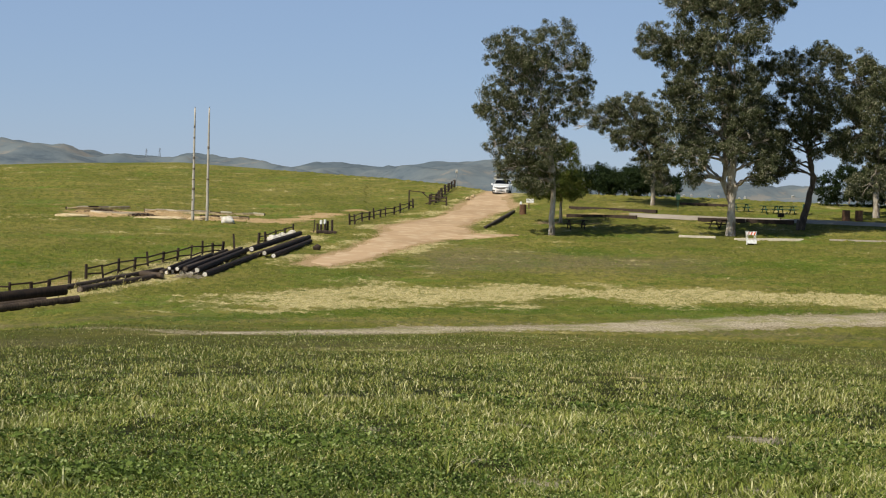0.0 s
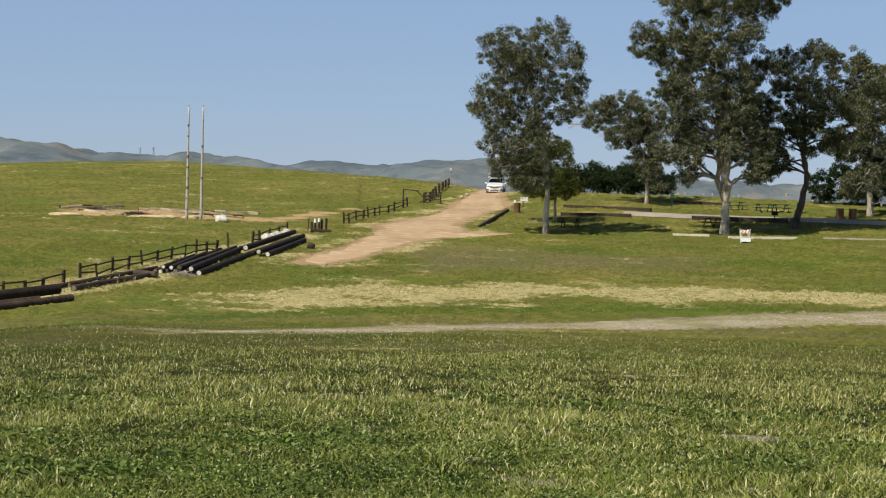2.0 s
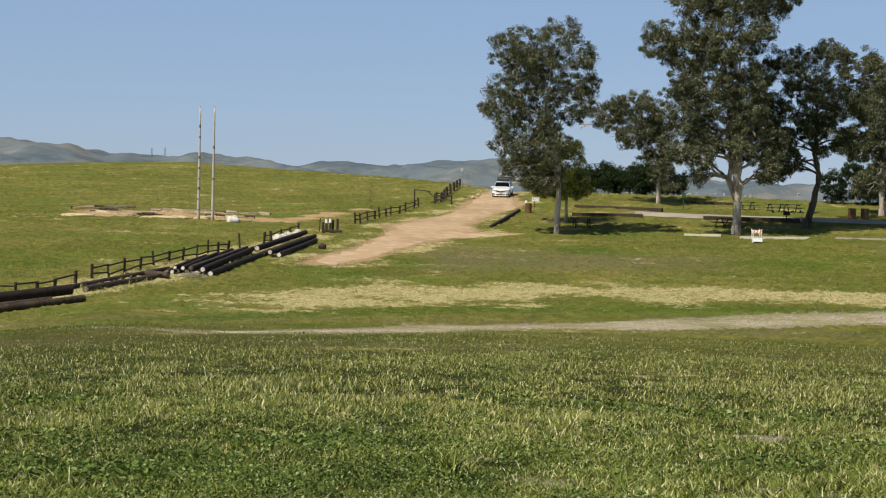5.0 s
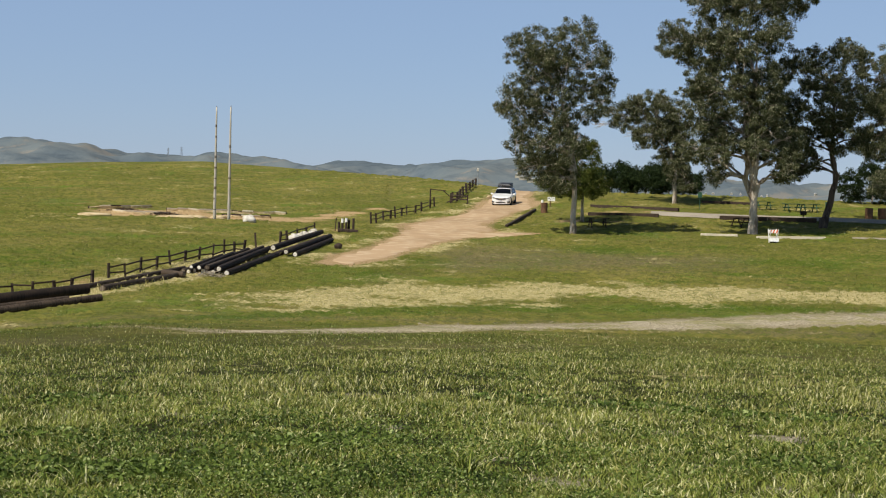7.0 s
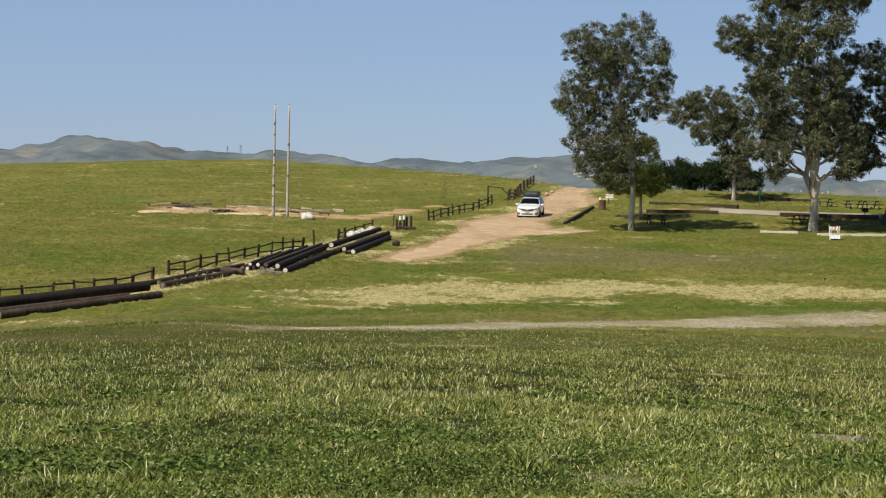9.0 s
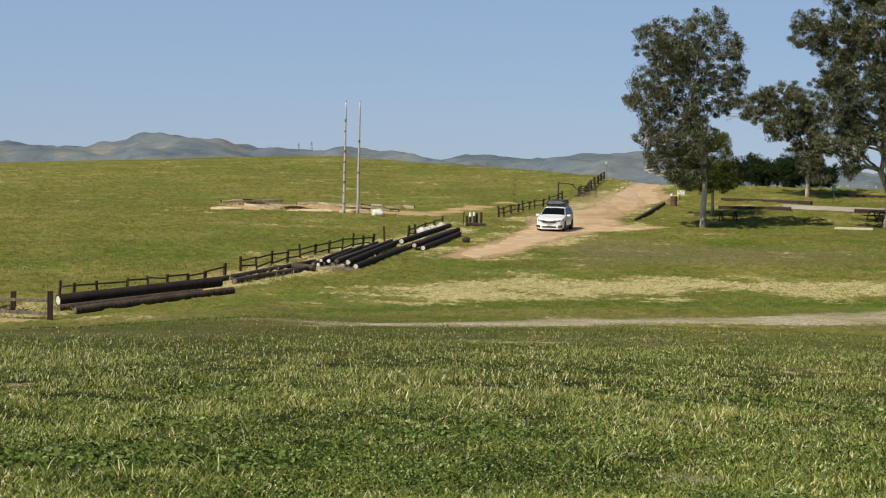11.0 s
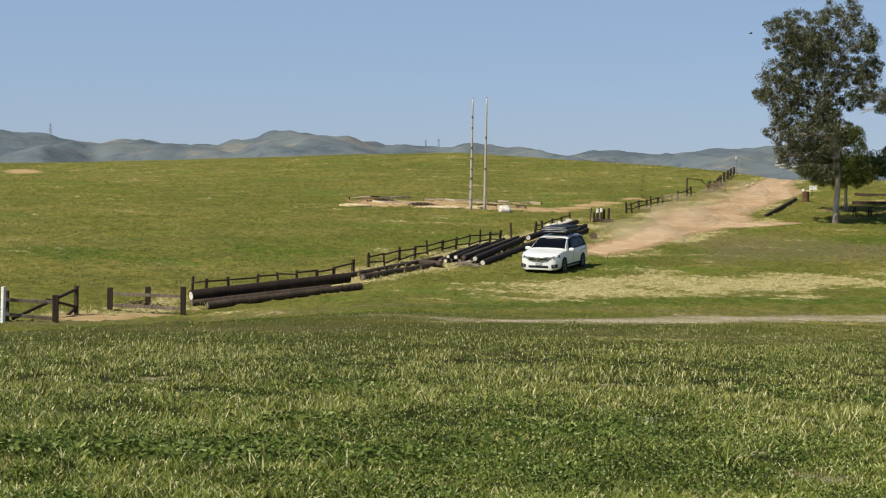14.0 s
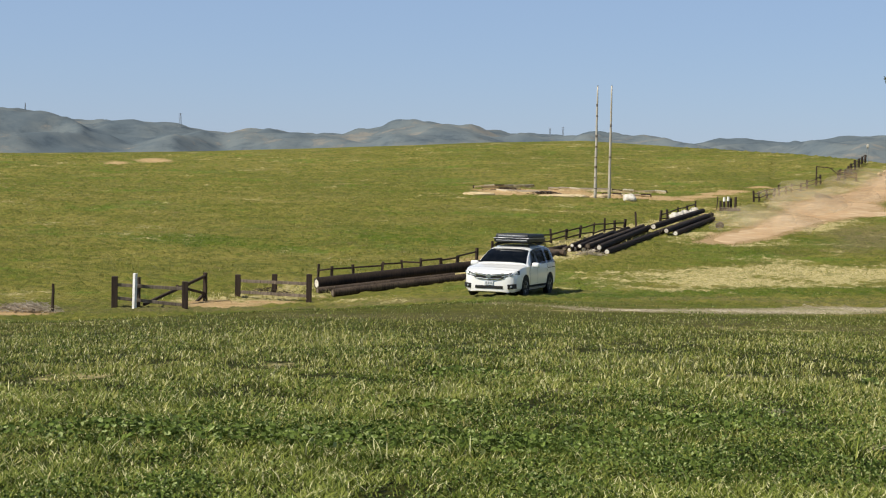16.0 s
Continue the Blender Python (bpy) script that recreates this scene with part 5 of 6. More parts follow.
def build_car():
    car = thing("minivan", (0, 0, 0), 0, "white minivan with a dark box on its roof rack, driving", "car")
    xs = sorted(set(list(np.linspace(-2.58, 2.58, 44)) + CAR_X), reverse=True)
    bm = bmesh.new()
    rings = []
    for x in xs:
        s = car_section(x)
        ring = [bm.verts.new((x, y, z)) for y, z in s] + [bm.verts.new((x, -y, z)) for y, z in s[-2:0:-1]]
        rings.append(ring)
    for a, b in zip(rings[:-1], rings[1:]):
        for i in range(len(a)):
            bm.faces.new((a[i], a[(i + 1) % len(a)], b[(i + 1) % len(a)], b[i]))
    bm.faces.new(rings[0])
    bm.faces.new(rings[-1][::-1])
    bmesh.ops.recalc_face_normals(bm, faces=bm.faces)
    body = part("body", bm, PAINT, car, smooth=True)
    body.data.set_sharp_from_angle(angle=radians(32))
    # windscreen, across both halves
    bm = bmesh.new()
    rows = []
    for i in range(7):
        x = 1.17 - 0.76 * i / 6
        s = car_section(x)
        w = s[5][0] * 0.95
        row = []
        for j in range(11):
            y = w * (j / 5 - 1)
            z = float(np.interp(abs(y), [s[8][0], s[7][0], s[6][0], s[5][0]], [s[8][1], s[7][1], s[6][1], s[5][1]]))
            row.append(bm.verts.new((x + 0.012, y, z + 0.014)))
        rows.append(row)
    for a, b in zip(rows[:-1], rows[1:]):
        for j in range(10):
            bm.faces.new((a[j], a[j + 1], b[j + 1], b[j]))
    bmesh.ops.recalc_face_normals(bm, faces=bm.faces)
    part("windscreen", bm, GLASS, car, "dark windscreen", True)
    bm = bmesh.new()
    box(bm, (0.02, 1.3, 0.42), (-2.36, 0, 1.34), Euler((0, radians(-26), 0)).to_matrix(), 0.008)
    part("rear_window", bm, GLASS, car)
    for s in (-1, 1):
        car_patch("window_band", ((1.0, 4.05), (-2.26, 4.12), (-2.14, 4.95), (0.40, 4.95)), s, 0.018, BLACK_PLASTIC, car, 24, 4)
        car_patch("side_window", ((0.97, 4.07), (0.095, 4.07), (0.095, 4.93), (0.42, 4.9)), s, 0.024, GLASS, car)
        car_patch("side_window", ((0.085, 4.07), (-1.12, 4.07), (-1.12, 4.93), (0.085, 4.93)), s, 0.024, GLASS, car)
        car_patch("side_window", ((-1.13, 4.08), (-2.23, 4.14), (-2.12, 4.92), (-1.13, 4.93)), s, 0.024, GLASS, car)
        car_patch("door_seam", ((0.10, 2.3), (0.085, 2.3), (0.085, 4.0), (0.10, 4.0)), s, 0.006, BLACK_PLASTIC, car, 1, 4)
        car_patch("door_seam", ((-1.12, 2.3), (-1.135, 2.3), (-1.135, 4.0), (-1.12, 4.0)), s, 0.006, BLACK_PLASTIC, car, 1, 4)
        car_patch("door_seam", ((0.98, 2.3), (0.965, 2.3), (0.965, 4.0), (0.98, 4.0)), s, 0.006, BLACK_PLASTIC, car, 1, 4)
        car_patch("slide_rail", ((-1.2, 3.72), (-2.25, 3.72), (-2.25, 3.78), (-1.2, 3.78)), s, 0.007, BLACK_PLASTIC, car, 4, 1)
        car_patch("sill_trim", ((1.1, 2.0), (-1.1, 2.0), (-1.1, 2.25), (1.1, 2.25)), s, 0.006, BLACK_PLASTIC, car, 6, 2)
        for x in (0.2, -1.02):
            bm = bmesh.new()
            box(bm, (0.2, 0.035, 0.035), (x, s * 1.0, 0.92), None, 0.012)
            part("door_handle", bm, PAINT, car)
        # mirror
        bm = bmesh.new()
        box(bm, (0.16, 0.27, 0.17), (0.86, s * 1.14, 1.08), Euler((0, 0, radians(-8 * s))).to_matrix(), 0.05)
        mirror = part("door_mirror", bm, PAINT, car, "white mirror housing", True)
        bm = bmesh.new()
        box(bm, (0.01, 0.2, 0.12), (0.775, s * 1.14, 1.08), None, 0.004)
        part("mirror_glass", bm, GLASS, mirror, "dark mirror glass")
        # headlight: long swept lens with a dark bezel
        bm = bmesh.new()
        bar(bm, (2.605, s * 0.42, 0.715), (2.51, s * 0.76, 0.775), 0.06, 0.11)
        bar(bm, (2.53, s * 0.72, 0.77), (2.22, s * 0.965, 0.85), 0.06, 0.13)
        hl = part("headlight", bm, BLACK_PLASTIC, car, "dark swept headlight bezel")
        bm = bmesh.new()
        bar(bm, (2.615, s * 0.46, 0.71), (2.52, s * 0.76, 0.762), 0.06, 0.045)
        bar(bm, (2.54, s * 0.73, 0.757), (2.30, s * 0.945, 0.82), 0.06, 0.05)
        part("lens", bm, LENS_CLEAR, hl, "clear headlight lens")
        for q in (0.62, 0.8):
            bm = bmesh.new()
            bmesh.ops.create_uvsphere(bm, u_segments=12, v_segments=8, radius=0.045)
            bmesh.ops.transform(bm, matrix=pose(2.60 - (q - 0.5) * 0.36, s * q, 0.70 + (q - 0.44) * 0.19), verts=bm.verts)
            part("reflector", bm, CHROME, hl, "chrome reflector", True)
        # fog lamp pocket
        bm = bmesh.new()
        bar(bm, (2.575, s * 0.66, 0.36), (2.40, s * 0.925, 0.385), 0.08, 0.16)
        fog = part("fog_pocket", bm, BLACK_PLASTIC, car, "black fog lamp pocket")
        bm = bmesh.new()
        bmesh.ops.create_uvsphere(bm, u_segments=12, v_segments=8, radius=0.04)
        bmesh.ops.transform(bm, matrix=pose(2.54, s * 0.78, 0.37), verts=bm.verts)
        part("fog_lamp", bm, LENS_CLEAR, fog, "small round fog lamp", True)
        bm = bmesh.new()
        box(bm, (0.08, 0.24, 0.34), (-2.46, s * 0.76, 0.98), None, 0.03)
        part("tail_lamp", bm, TAIL, car, "red tail lamp")
        # roof rail
        bm = bmesh.new()
        rod(bm, (0.1, s * 0.62, 1.77), (-2.0, s * 0.62, 1.77), 0.022, 0.022, 8)
        for x in (0.05, -1.0, -2.0):
            rod(bm, (x, s * 0.62, 1.66), (x, s * 0.62, 1.77), 0.025, 0.022, 8)
        part("roof_rail", bm, BLACK_PLASTIC, car)
    # face of the car
    bm = bmesh.new()
    for q in (-1, 1):
        bar(bm, (2.60, q * 0.52, 0.735), (2.62, 0, 0.665), 0.06, 0.17)
    grille = part("grille", bm, BLACK_PLASTIC, car, "black grille")
    bm = bmesh.new()
    for q in (-1, 1):
        bar(bm, (2.615, q * 0.58, 0.785), (2.66, 0, 0.71), 0.03, 0.045)
        bar(bm, (2.625, q * 0.44, 0.64), (2.66, 0, 0.60), 0.03, 0.03)
    part("chrome_bar", bm, CHROME, grille, "chrome grille bar")
    bm = bmesh.new()
    rod(bm, (2.63, 0, 0.70), (2.675, 0, 0.70), 0.095, 0.085, 16)
    part("badge", bm, CHROME, grille, "plain round chrome badge")
    bm = bmesh.new()
    box(bm, (0.08, 1.0, 0.10), (2.59, 0, 0.335), None, 0.02)
    part("lower_intake", bm, BLACK_PLASTIC, car, "black lower intake")
    bm = bmesh.new()
    box(bm, (0.12, 1.5, 0.05), (2.46, 0, 0.165), None, 0.02)
    part("chin", bm, BLACK_PLASTIC, car)
    bm = bmesh.new()
    box(bm, (0.02, 0.31, 0.15), (2.63, 0, 0.485), None, 0.005)
    plate = part("number_plate", bm, PLATE, car, "blurred pale plate")
    for k in range(3):
        bm = bmesh.new()
        box(bm, (0.006, 0.06, 0.07), (2.643, -0.09 + 0.09 * k, 0.485))
        part("plate_bar", bm, PLATE_INK, plate)
    bm = bmesh.new()
    box(bm, (4.6, 1.6, 0.1), (0, 0, 0.2), None, 0.02)
    part("underbody", bm, BLACK_PLASTIC, car)
    for s in (-1, 1):
        bm = bmesh.new()
        bar(bm, (1.06, s * 0.10, 1.125), (0.98, s * 0.72, 1.13), 0.02, 0.015)
        part("wiper", bm, BLACK_PLASTIC, car)
    # rack and roof box
    for x in (-0.2, -1.4):
        bm = bmesh.new()
        box(bm, (0.08, 1.36, 0.04), (x, 0, 1.81), None, 0.012)
        part("crossbar", bm, BLACK_PLASTIC, car)
    bm = bmesh.new()
    box(bm, (2.1, 1.32, 0.15), (-0.85, 0, 1.915), None, 0.04)
    tent = part("roof_box", bm, TENT, car, "dark folded hard-shell roof box")
    bm = bmesh.new()
    box(bm, (2.06, 1.28, 0.14), (-0.85, 0, 2.065), None, 0.05, 0.96)
    part("lid", bm, TENT, tent)
    bm = bmesh.new()
    for z in (1.985,):
        box(bm, (2.14, 1.36, 0.03), (-0.85, 0, z), None, 0.01)
    part("trim_band", bm, ALLOY, tent, "silver trim band")
    bm = bmesh.new()
    box(bm, (0.02, 1.0, 0.05), (0.215, 0, 2.06), None, 0.006)
    box(bm, (0.02, 1.15, 0.035), (0.215, 0, 1.90), None, 0.006)
    part("front_strip", bm, ALLOY, tent, "silver front strip")
    # wheels
    wheels = []
    for x in (1.52, -1.48):
        for s in (-1, 1):
            bm = bmesh.new()
            rod(bm, (x, s * 0.90, 0.36), (x, s * 1.003, 0.36), 0.405, 0.405, 28)
            part("wheel_arch", bm, BLACK_PLASTIC, car)
            w = new("wheel")
            w.parent = car
            bm = bmesh.new()
            prof = [(0.225, -0.11), (0.30, -0.118), (0.335, -0.10), (0.345, -0.06), (0.345, 0.06), (0.335, 0.10), (0.30, 0.118), (0.225, 0.11)]
            n = 30
            g = [[bm.verts.new((math.cos(i * math.tau / n) * r, y, math.sin(i * math.tau / n) * r)) for r, y in prof] for i in range(n)]
            for i in range(n):
                for j in range(len(prof)):
                    bm.faces.new((g[i][j], g[i][(j + 1) % 8], g[(i + 1) % n][(j + 1) % 8], g[(i + 1) % n][j]))
            bmesh.ops.recalc_face_normals(bm, faces=bm.faces)
            part("tyre", bm, RUBBER, w, "", True)
            bm = bmesh.new()
            rod(bm, (0, s * 0.02, 0), (0, s * 0.05, 0), 0.226, 0.226, 28)
            part("hub", bm, BLACK_PLASTIC, w)
            bm = bmesh.new()
            for k in range(5):
                a = k * math.tau / 5
                for q in (-0.16, 0.16):
                    bar(bm, (math.cos(a) * 0.03, s * 0.085, math.sin(a) * 0.03), (math.cos(a + q) * 0.22, s * 0.10, math.sin(a + q) * 0.22), 0.03, 0.03)
            rod(bm, (0, s * 0.05, 0), (0, s * 0.11, 0), 0.06, 0.05, 14)
            part("rim", bm, ALLOY, w, "grey five-spoke rim")
            wheels.append((w, x, s))
    return car, wheels


CAR, WHEELS = build_car()
# where the front wheels are: seconds, bearing, distance
DRIVE = [(0.0, 2.24, 175.5), (2.0, 2.23, 174.5), (4.0, 2.21, 171.8), (5.2, 2.02, 166.0), (6.5, 1.67, 157.0), (7.0, 1.48, 153.2), (7.5, 1.22, 148.5), (8.0, 0.82, 143.0), (8.5, 0.54, 137.2), (9.0, 0.30, 131.4), (10.2, -0.66, 116.4), (11.5, -2.17, 100.6), (12.0, -2.80, 94.6),
         (12.5, -3.55, 88.6), (13.0, -4.42, 82.9), (13.5, -5.45, 77.8), (14.0, -6.66, 73.0), (14.5, -8.02, 68.4), (15.0, -9.60, 63.2), (15.5, -11.45, 57.4), (16.0, -13.25, 51.6)]


# ---- grass ----
def turf(name, d0, d1, count, height, width, material, label, seed, b0=-34.0, b1=19.0, keep=None, lean=1.0, joints=2):
    """Blades of grass over a sector of the meadow, in clumps, each bent a little its own way."""
    rng = np.random.default_rng(seed)
    n = count
    d = d0 * (d1 / d0) ** (rng.random(n) ** 0.85)
    a = np.radians(rng.uniform(b0, b1, n))
    x, y = d * np.sin(a), d * np.cos(a)
    bare = covers(x, y)[0] + 1.1 * (ripple(x, y, 0.22, 3) - 0.5) * (covers(x, y)[0] > 0.1)
    patch = 0.45 * ripple(x, y, 0.32, 5) + 0.3 * ripple(x, y, 1.1, 6) + 0.25 * ripple(x, y, 3.5, 7)
    ok = (rng.random(n) > bare * 0.95) & (side_of(ROAD_XY, x, y) > -0.2) & (side_of(SPUR_XY, x, y) > -0.1) & (side_of(TRACK_XY, x, y) > 0.05 - 1.4 * rng.random(n) ** 2)
    ok &= rng.random(n) < np.interp(np.hypot(x, y), [14, 22], [0.08, 0.28]) + 3.0 * (patch - 0.28)
    if keep is not None:
        ok &= keep(x, y, rng)
    x, y, patch = x[ok], y[ok], patch[ok]
    thin = covers(x, y)[2]
    n = len(x)
    z = ground_z(x, y)
    h = height * rng.uniform(0.45, 1.2, n) * (0.25 + 1.5 * patch) * (1 - 0.5 * thin)
    h = np.where(rng.random(n) < 0.02, h * 1.8, h)
    w = width * rng.uniform(0.7, 1.3, n)
    la = rng.uniform(0, math.tau, n)
    bend = lean * h * rng.uniform(0.25, 1.0, n)
    lx, ly = np.cos(la) * bend, np.sin(la) * bend
    fa = la + math.pi / 2 + rng.normal(size=n) * 0.35
    side = np.stack([np.cos(fa) * w / 2, np.sin(fa) * w / 2, 0 * w], -1)
    base = np.stack([x, y, z - 0.01], -1)
    mid = base + np.stack([lx * 0.35, ly * 0.35, h * 0.55], -1)
    tip = base + np.stack([lx, ly, h], -1)
    if joints == 1:
        verts = np.stack([base - side, base + side, tip], 1).reshape(-1, 3)
        tris = np.arange(3 * n)
    else:
        verts = np.stack([base, mid + side, mid - side, tip], 1).reshape(-1, 3)
        k = np.arange(n)[:, None] * 4
        tris = np.concatenate([k + [0, 1, 2], k + [2, 1, 3]], 1).reshape(-1, 3)
    me = raw_mesh(name, verts, 3, tris, material)
    tagged(new(name, me), label, "grass", kind="stuff")


def coarse(x, y, r):
    """The belt of taller, paler grass part way down the lawn."""
    d = np.hypot(x, y)
    return r.random(len(x)) < np.interp(d, [13, 17, 25, 30, 38], [0.12, 1, 1, 0.3, 0.03]) * (0.35 + 0.9 * ripple(x, y, 2.4, 21))


turf("foreground_grass", 8.2, 18, 300000, 0.06, 0.0095, GRASS, "short green lawn grass with pale tips", 1, lean=1.7)
turf("middle_grass", 17, 46, 310000, 0.052, 0.011, GRASS, "short green lawn grass in soft clumps", 14, lean=1.5, keep=lambda x, y, r: r.random(len(x)) < np.interp(np.hypot(x, y) * np.interp(np.degrees(np.arctan2(x, y)), [-16, 3], [1.0, 0.76]), [22, 34], [1, 0.05]))
turf("grass_heads", 11, 36, 70000, 0.085, 0.015, HEADS, "pale upright grass heads in the lawn", 15, keep=coarse, lean=0.8)
turf("foreground_straw", 9.5, 32, 26000, 0.075, 0.007, STRAW, "scattered dry straw-coloured blades in the lawn", 2)
def herbs(name, d0, d1, count, size, material, label, seed, b0=-34.0, b1=19.0):
    """Small broad leaves close to the ground."""
    rng = np.random.default_rng(seed)
    d = d0 * (d1 / d0) ** rng.random(count)
    a = np.radians(rng.uniform(b0, b1, count))
    x, y = d * np.sin(a), d * np.cos(a)
    f = np.clip(3.0 * (0.45 * ripple(x, y, 0.7, 31) + 0.3 * ripple(x, y, 0.25, 32) + 0.25 * ripple(x, y, 2.6, 33) - 0.42), 0, 1)
    ok = (rng.random(count) > covers(x, y)[0] * 1.1) & (rng.random(count) < 0.1 + f ** 1.5) & (rng.random(count) < np.interp(d, [9, 16, 30], [1, 0.8, 0.5]))
    x, y, f = x[ok], y[ok], f[ok]
    n = len(x)
    c = np.stack([x, y, ground_z(x, y) + rng.uniform(0.01, 0.11, n) * (0.35 + 1.0 * f)], -1)
    u = rng.normal(size=(n, 3)) * [1, 1, 0.8]
    u /= np.linalg.norm(u, axis=1)[:, None]
    v = np.cross(u, rng.normal(size=(n, 3)) * [0.6, 0.6, 1])
    v /= np.linalg.norm(v, axis=1)[:, None]
    l = (size * rng.uniform(0.6, 1.5, n))[:, None]
    q = np.stack([c - u * l, c + v * l * 0.6, c + u * l, c - v * l * 0.6], 1).reshape(-1, 3)
    tagged(new(name, raw_mesh(name, q, 4, np.arange(4 * n).reshape(-1, 4), material)), label, "weeds", kind="stuff")


herbs("lawn_weeds", 8.2, 30, 300000, 0.0125, WEED, "small broad-leaved weeds in the lawn", 9)
turf("lawn_grass", 29, 70, 180000, 0.03, 0.018, LAWN, "short green lawn grass", 3, joints=1)
turf("bank_grass", 66, 150, 130000, 0.09, 0.04, GRASS_FAR, "short grass on the bank and the meadow", 17, joints=1)
turf("lawn_straw", 26, 80, 36000, 0.05, 0.018, STRAW, "dry straw-coloured grass", 4, joints=1, keep=lambda x, y, r: r.random(len(x)) < 0.06 + covers(x, y)[1])


def in_clumps(x, y, r):
    """Clumps strung along the damp ground, with gaps between."""
    f = np.sin(x * 0.9 + 1.7 * np.sin(y * 0.6)) * np.sin(y * 1.4 + 1.5 * np.sin(x * 0.45)) + 0.6 * np.sin(x * 2.3 + y * 1.1)
    return (f > 0.55 - 0.5 * lushness(x, y)) & (r.random(len(x)) < 0.25 + lushness(x, y)) & (covers(x, y)[1] < 0.6)


turf("lush_grass", 34, 112, 190000, 0.075, 0.03, WEED, "darker taller clumps of green grass in the meadow", 12, joints=1, keep=in_clumps)
turf("verge_straw", 52, 112, 24000, 0.22, 0.03, STRAW, "dry weeds along the fence and log piles", 6, -31, -4, keep=lambda x, y, r: np.minimum(side_of(VERGE_XY, x, y), 9) < r.random(len(x)) * 0.9)


def mallow(where, r, n, seed):
    """A low clump of round lobed leaves on short stalks."""
    rng = np.random.default_rng(seed)
    t = thing("weed_clump", where, 0, "low leafy green mallow clump in the lawn", "weed", "weed clumps")
    bm, st = bmesh.new(), bmesh.new()
    for _ in range(n):
        a, q = rng.uniform(0, math.tau), r * math.sqrt(rng.random())
        x, y = q * math.cos(a) * 1.3, q * math.sin(a) * 0.9
        g = float(ground_z(where[0] + x, where[1] + y)) - where[2]
        z = g + rng.uniform(0.04, 0.13) * (1.15 - 0.5 * q / r)
        s = rng.uniform(0.012, 0.03)
        tilt = Euler((rng.normal() * 0.5, rng.normal() * 0.5, rng.uniform(0, 6.3))).to_matrix()
        c = bm.verts.new((x, y, z - s * 0.15))
        ring = [bm.verts.new(Vector((x, y, z)) + tilt @ Vector((math.cos(k * math.tau / 10 + 0.3) * s * (1 if k % 2 else 0.8), math.sin(k * math.tau / 10 + 0.3) * s * (1 if k % 2 else 0.8), 0.0))) for k in range(10)]
        for k in range(9):
            bm.faces.new((c, ring[k], ring[k + 1]))
        rod(st, (x * 0.85, y * 0.85, g - 0.02), (x, y, z - s * 0.15), 0.002, 0.0015, 3, False)
    tagged(part("foliage", bm, WEED, t), kind="stuff")
    tagged(part("stalk", st, WEED, t), kind="stuff")


for k, (b, d, r, n) in enumerate(((-7.2, 13.4, 0.4, 90), (-5.2, 13.2, 0.4, 150), (-3.6, 13.6, 0.35, 110), (-11.8, 11.2, 0.5, 240), (-13.6, 11.0, 0.4, 180), (-8.9, 12.2, 0.35, 110), (12.8, 12.6, 0.4, 110), (13.4, 17.5, 0.6, 240), (9.8, 17.6, 0.5, 190), (7.0, 18.2, 0.5, 150), (-17, 11.8, 0.55, 220), (-19.6, 11.2, 0.5, 200), (-22.5, 11.6, 0.6, 260), (-26.0, 12.2, 0.5, 200), (-29.0, 12.0, 0.6, 240), (-15.6, 13.8, 0.4, 140), (2.0, 18.6, 0.5, 130), (-14.6, 17.6, 0.5, 150), (15.5, 14.5, 0.4, 140))):
    mallow(at(b, d), r, int(n * 1.7), 70 + k)


def tussock(where, n, h, seed):
    """A tuft of long arching grass blades."""
    rng = random.Random(seed)
    bm = bmesh.new()
    for _ in range(n):
        a = rng.uniform(0, math.tau)
        l, out = h * rng.uniform(0.5, 1.1), h * rng.uniform(0.2, 0.9)
        w = rng.uniform(0.005, 0.011)
        bx, by = rng.gauss(0, 0.05), rng.gauss(0, 0.05)
        side = Vector((-math.sin(a), math.cos(a), 0)) * w
        prev = None
        for k in range(5):
            s = k / 4
            p = Vector((bx + math.cos(a) * out * s * s, by + math.sin(a) * out * s * s, l * (s - 0.35 * s * s) - 0.01))
            pair = (bm.verts.new(p - side * (1 - s * 0.9)), bm.verts.new(p + side * (1 - s * 0.9)))
            if prev:
                bm.faces.new((prev[0], prev[1], pair[1], pair[0]))
            prev = pair
    ob = part("grass_tussock", bm, GRASS, None, "tuft of long arching green grass blades")
    ob.matrix_world = pose(*where)
    tagged(ob, "", "grass tuft", "grass tufts")


for k, (b, d, n, h) in enumerate(((0.3, 11.4, 46, 0.3), (-5.9, 12.0, 30, 0.24), (6.9, 10.7, 26, 0.2), (-1.0, 11.2, 20, 0.2), (-14.6, 10.6, 34, 0.24), (-9.8, 10.4, 24, 0.2), (9.8, 10.6, 18, 0.2), (4.6, 10.5, 20, 0.16), (12.0, 13.5, 26, 0.2), (-20.5, 10.4, 30, 0.22), (-25.0, 10.8, 30, 0.24), (-28.5, 10.5, 26, 0.22), (-17.8, 10.3, 22, 0.2), (15.2, 11.6, 20, 0.2), (-7.4, 10.9, 26, 0.22), (-3.2, 10.6, 22, 0.2))):
    tussock(at(b, d), int(n * 1.7), h * 1.15, 200 + k)


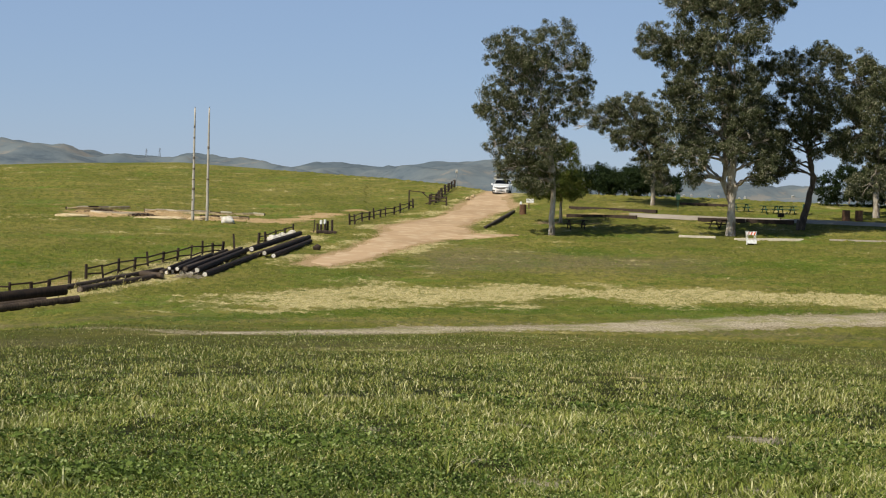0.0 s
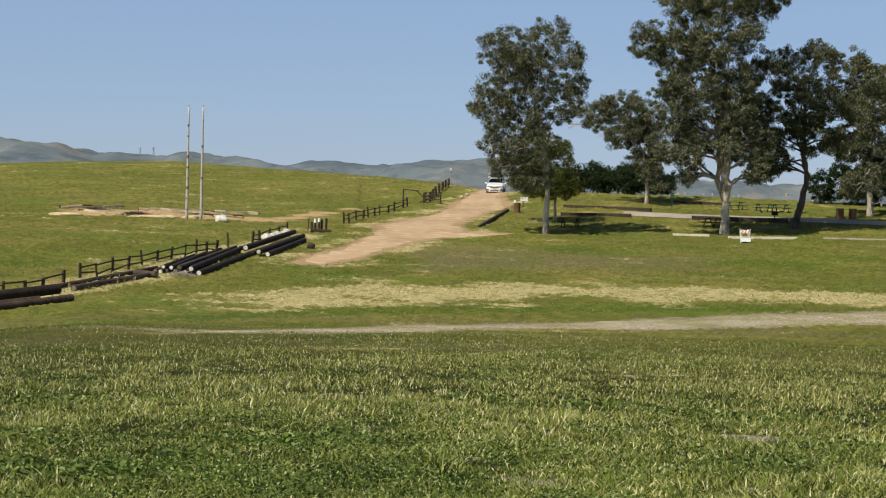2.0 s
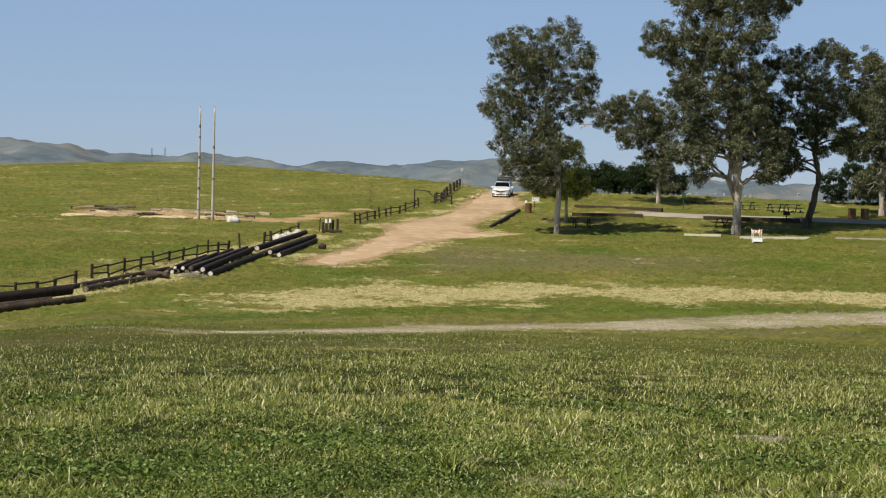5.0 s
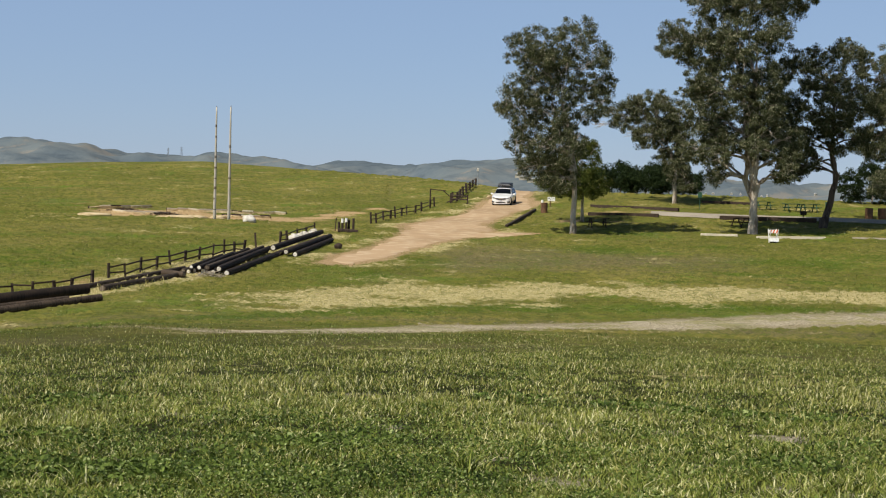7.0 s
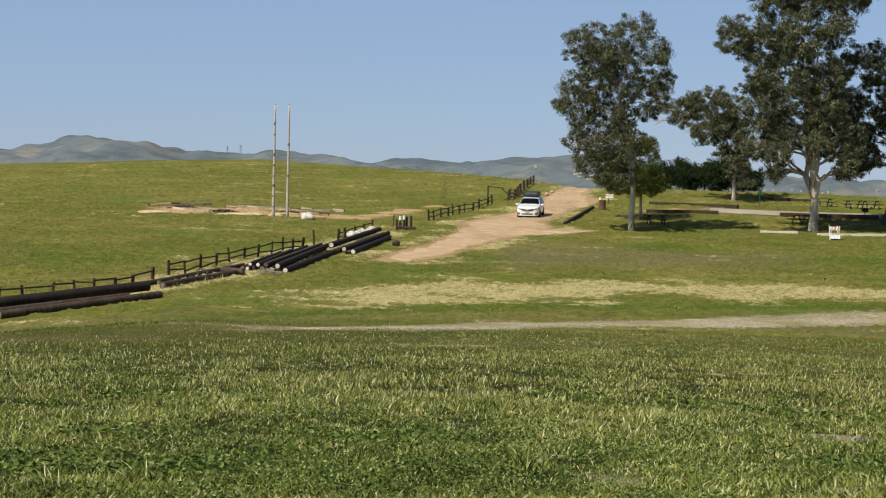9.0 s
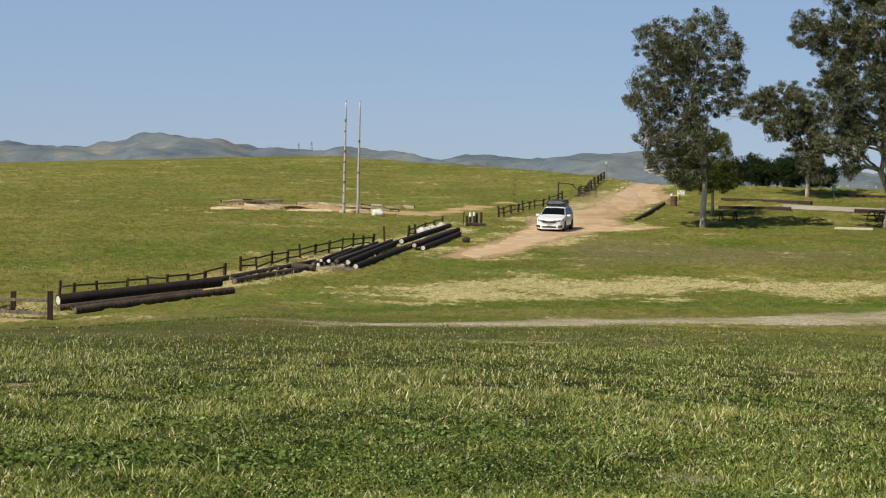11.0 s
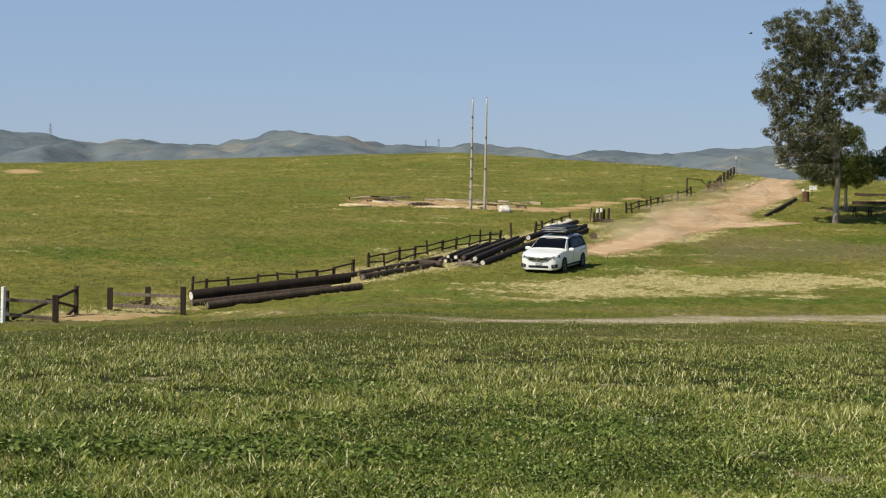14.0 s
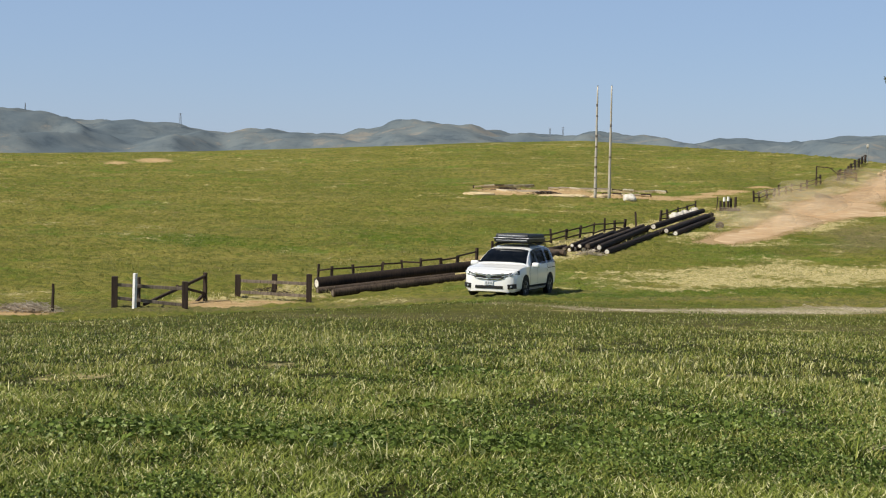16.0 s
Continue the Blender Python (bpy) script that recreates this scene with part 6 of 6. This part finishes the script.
# ---- dust ----
DUST = Mat("drifting_dust", 1.0, 0, 0.0)
_n = DUST.noise(DUST.coords(), 0.45, 3, 0.5)
DUST.colour(DUST.mix(DUST.step(_n, 0.3, 0.7), srgb("b9a688"), srgb("c8b89c")))
DUST.link(DUST.math("MULTIPLY", DUST.step(_n, 0.2, 0.8), 0.26), "Alpha")
DUST = DUST.m
PUFFS = []
_r = random.Random(12)
for _k in range(9):
    bm = bmesh.new()
    bmesh.ops.create_icosphere(bm, subdivisions=3, radius=1)
    k = _r.uniform(0.85, 1.2)
    for v in bm.verts:
        g = k * (1 + 0.35 * noise.noise(v.co * 1.3 + Vector((_k, 0, 0))))
        v.co = Vector((v.co.x * 3.2, v.co.y * 2.6, v.co.z * 0.85)) * g
    puff = part("dust_puff", bm, DUST, None, "thin tan cloud of road dust behind the car", True)
    puff.visible_shadow = False
    PUFFS.append(tagged(puff, "", "dust", "dust behind the car"))


# ---- bird ----
BIRD = thing("bird", (0, 150, 20), 0, "small dark bird in flight over the meadow", "bird")
FEATHER = plain("dark_feathers", "1d1c1c", 0.8)
bm = bmesh.new()
bmesh.ops.create_uvsphere(bm, u_segments=12, v_segments=8, radius=1)
for v in bm.verts:
    v.co = Vector((v.co.x * 0.17 * (1 - 0.25 * v.co.x), v.co.y * 0.05, v.co.z * 0.05))
part("body", bm, FEATHER, BIRD, smooth=True)
bm = bmesh.new()
box(bm, (0.14, 0.09, 0.012), (-0.2, 0, 0.0), None, 0.005)
part("tail", bm, FEATHER, BIRD)
for q in (-1, 1):
    bm = bmesh.new()
    for (x0, y0, z0), (x1, y1, z1), w in (((0.04, 0.03, 0.02), (0.07, 0.2, 0.1), 0.13), ((0.07, 0.19, 0.1), (-0.03, 0.36, 0.11), 0.09)):
        bar(bm, (x0, q * y0, z0), (x1, q * y1, z1), w, 0.014)
    part("wing", bm, FEATHER, BIRD)


# ---- movement ----
def motions():
    ts = np.array([r[0] for r in DRIVE])
    px = np.array([spot(r[1], r[2]) for r in DRIVE])

    def front(t):
        # smooth the stations a little
        w = [(-0.35, 0.25), (0, 0.5), (0.35, 0.25)]
        return sum(k * np.array([np.interp(min(max(t + o, -0.0), 16.0) if t + o <= 16 else 16.0, ts, px[:, i]) + (px[-1, i] - px[-2, i]) * 2 * max(0, t + o - 16) for i in (0, 1)]) for o, k in w)

    times = [k / 30 for k in range(481)]
    F = np.array([front(t) for t in times])
    step = np.gradient(F, axis=0)
    far = np.array([front(min(t + 0.5, 16)) - front(max(t - 0.5, 0)) for t in times])
    moving = np.linalg.norm(far, axis=1)
    head0 = F[int(5.5 * 30)] - F[0]
    head = np.where(moving[:, None] > 1.5, far / np.maximum(moving, 1e-6)[:, None], head0 / np.linalg.norm(head0))
    for _ in range(40):
        head[1:-1] = (head[:-2] + head[1:-1] + head[2:]) / 3
    head /= np.linalg.norm(head, axis=1)[:, None]
    run = np.concatenate([[0], np.cumsum(np.linalg.norm(np.diff(F, axis=0), axis=1))])
    rows = []
    for i in range(0, 481, 3):
        fx, fy = F[i]
        hx, hy = head[i]
        bx, by = fx - hx * 3.0, fy - hy * 3.0
        zf, zb = float(ground_z(fx, fy)), float(ground_z(bx, by))
        tilt = math.degrees(math.atan2(zf - zb, 3.0))
        yaw = math.degrees(math.atan2(hy, hx))
        mid = (F[i] + np.array([bx, by])) / 2
        m = Matrix.Translation((mid[0], mid[1], (zf + zb) / 2 + 0.02)) @ pose(0, 0, 0, 0, 0, yaw) @ pose(0, 0, 0, 0, -tilt, 0)
        rows.append((times[i], m))
    walk(CAR, rows)
    # each puff is thrown up as the car passes, then swells upwards and drifts off
    rng = random.Random(5)
    for k, puff in enumerate(PUFFS):
        t0 = 8.4 + 4.9 * (k / len(PUFFS)) + rng.uniform(-0.1, 0.1)
        i = min(480, int(t0 * 30))
        x, y = F[i] - head[i] * 5.0
        x, y = x + rng.uniform(-0.8, 0.8), y + rng.uniform(-0.5, 0.5)
        g = float(ground_z(x, y))
        top, vx, vy = rng.uniform(0.4, 1.1), rng.uniform(-0.5, -0.05), rng.uniform(0.1, 0.5)
        ts_up = [0.0, max(0.1, t0 - 0.5), t0 + 0.4, t0 + 2.5, t0 + 6.0, 30.0]
        ups = [-2.6, -2.6, 0.1, 0.5 * top, top, 1.3 * top]
        rows = []
        for t in [q for q in ts_up if q < 16] + [16.0]:
            d = max(0.0, t - t0)
            rows.append((t, pose(x + vx * d, y + vy * d, g + float(np.interp(t, ts_up, ups)), 0, 0, 40 * k)))
        walk(puff, rows)
    # the bird crosses the sky: seconds, bearing, rise in degrees, distance
    flight = [(0.0, -30, 26, 190), (8.0, -18, 15, 180), (11.8, -6.0, 9.2, 165), (12.6, -2.3, 4.13, 160), (12.9, -1.2, 4.8, 158), (13.1, -0.1, 4.78, 155), (13.5, 0.37, 5.47, 152), (13.8, 0.73, 5.97, 150), (14.1, 1.03, 6.05, 148), (15.0, 4.0, 8.0, 145), (16.0, 8.0, 11.0, 140)]
    walk(BIRD, [(t, Matrix.Translation((*spot(b, d), EYE + d * math.tan(radians(e)))) @ pose(0, 0, 0, 0, -12, 12)) for t, b, e, d in flight])
    for w, x, s in WHEELS:
        walk(w, [(t, pose(x, s * 0.895, 0.345, 0, math.degrees(run[i] / 0.345) % 360, 0)) for i, t in enumerate(times)])


motions()
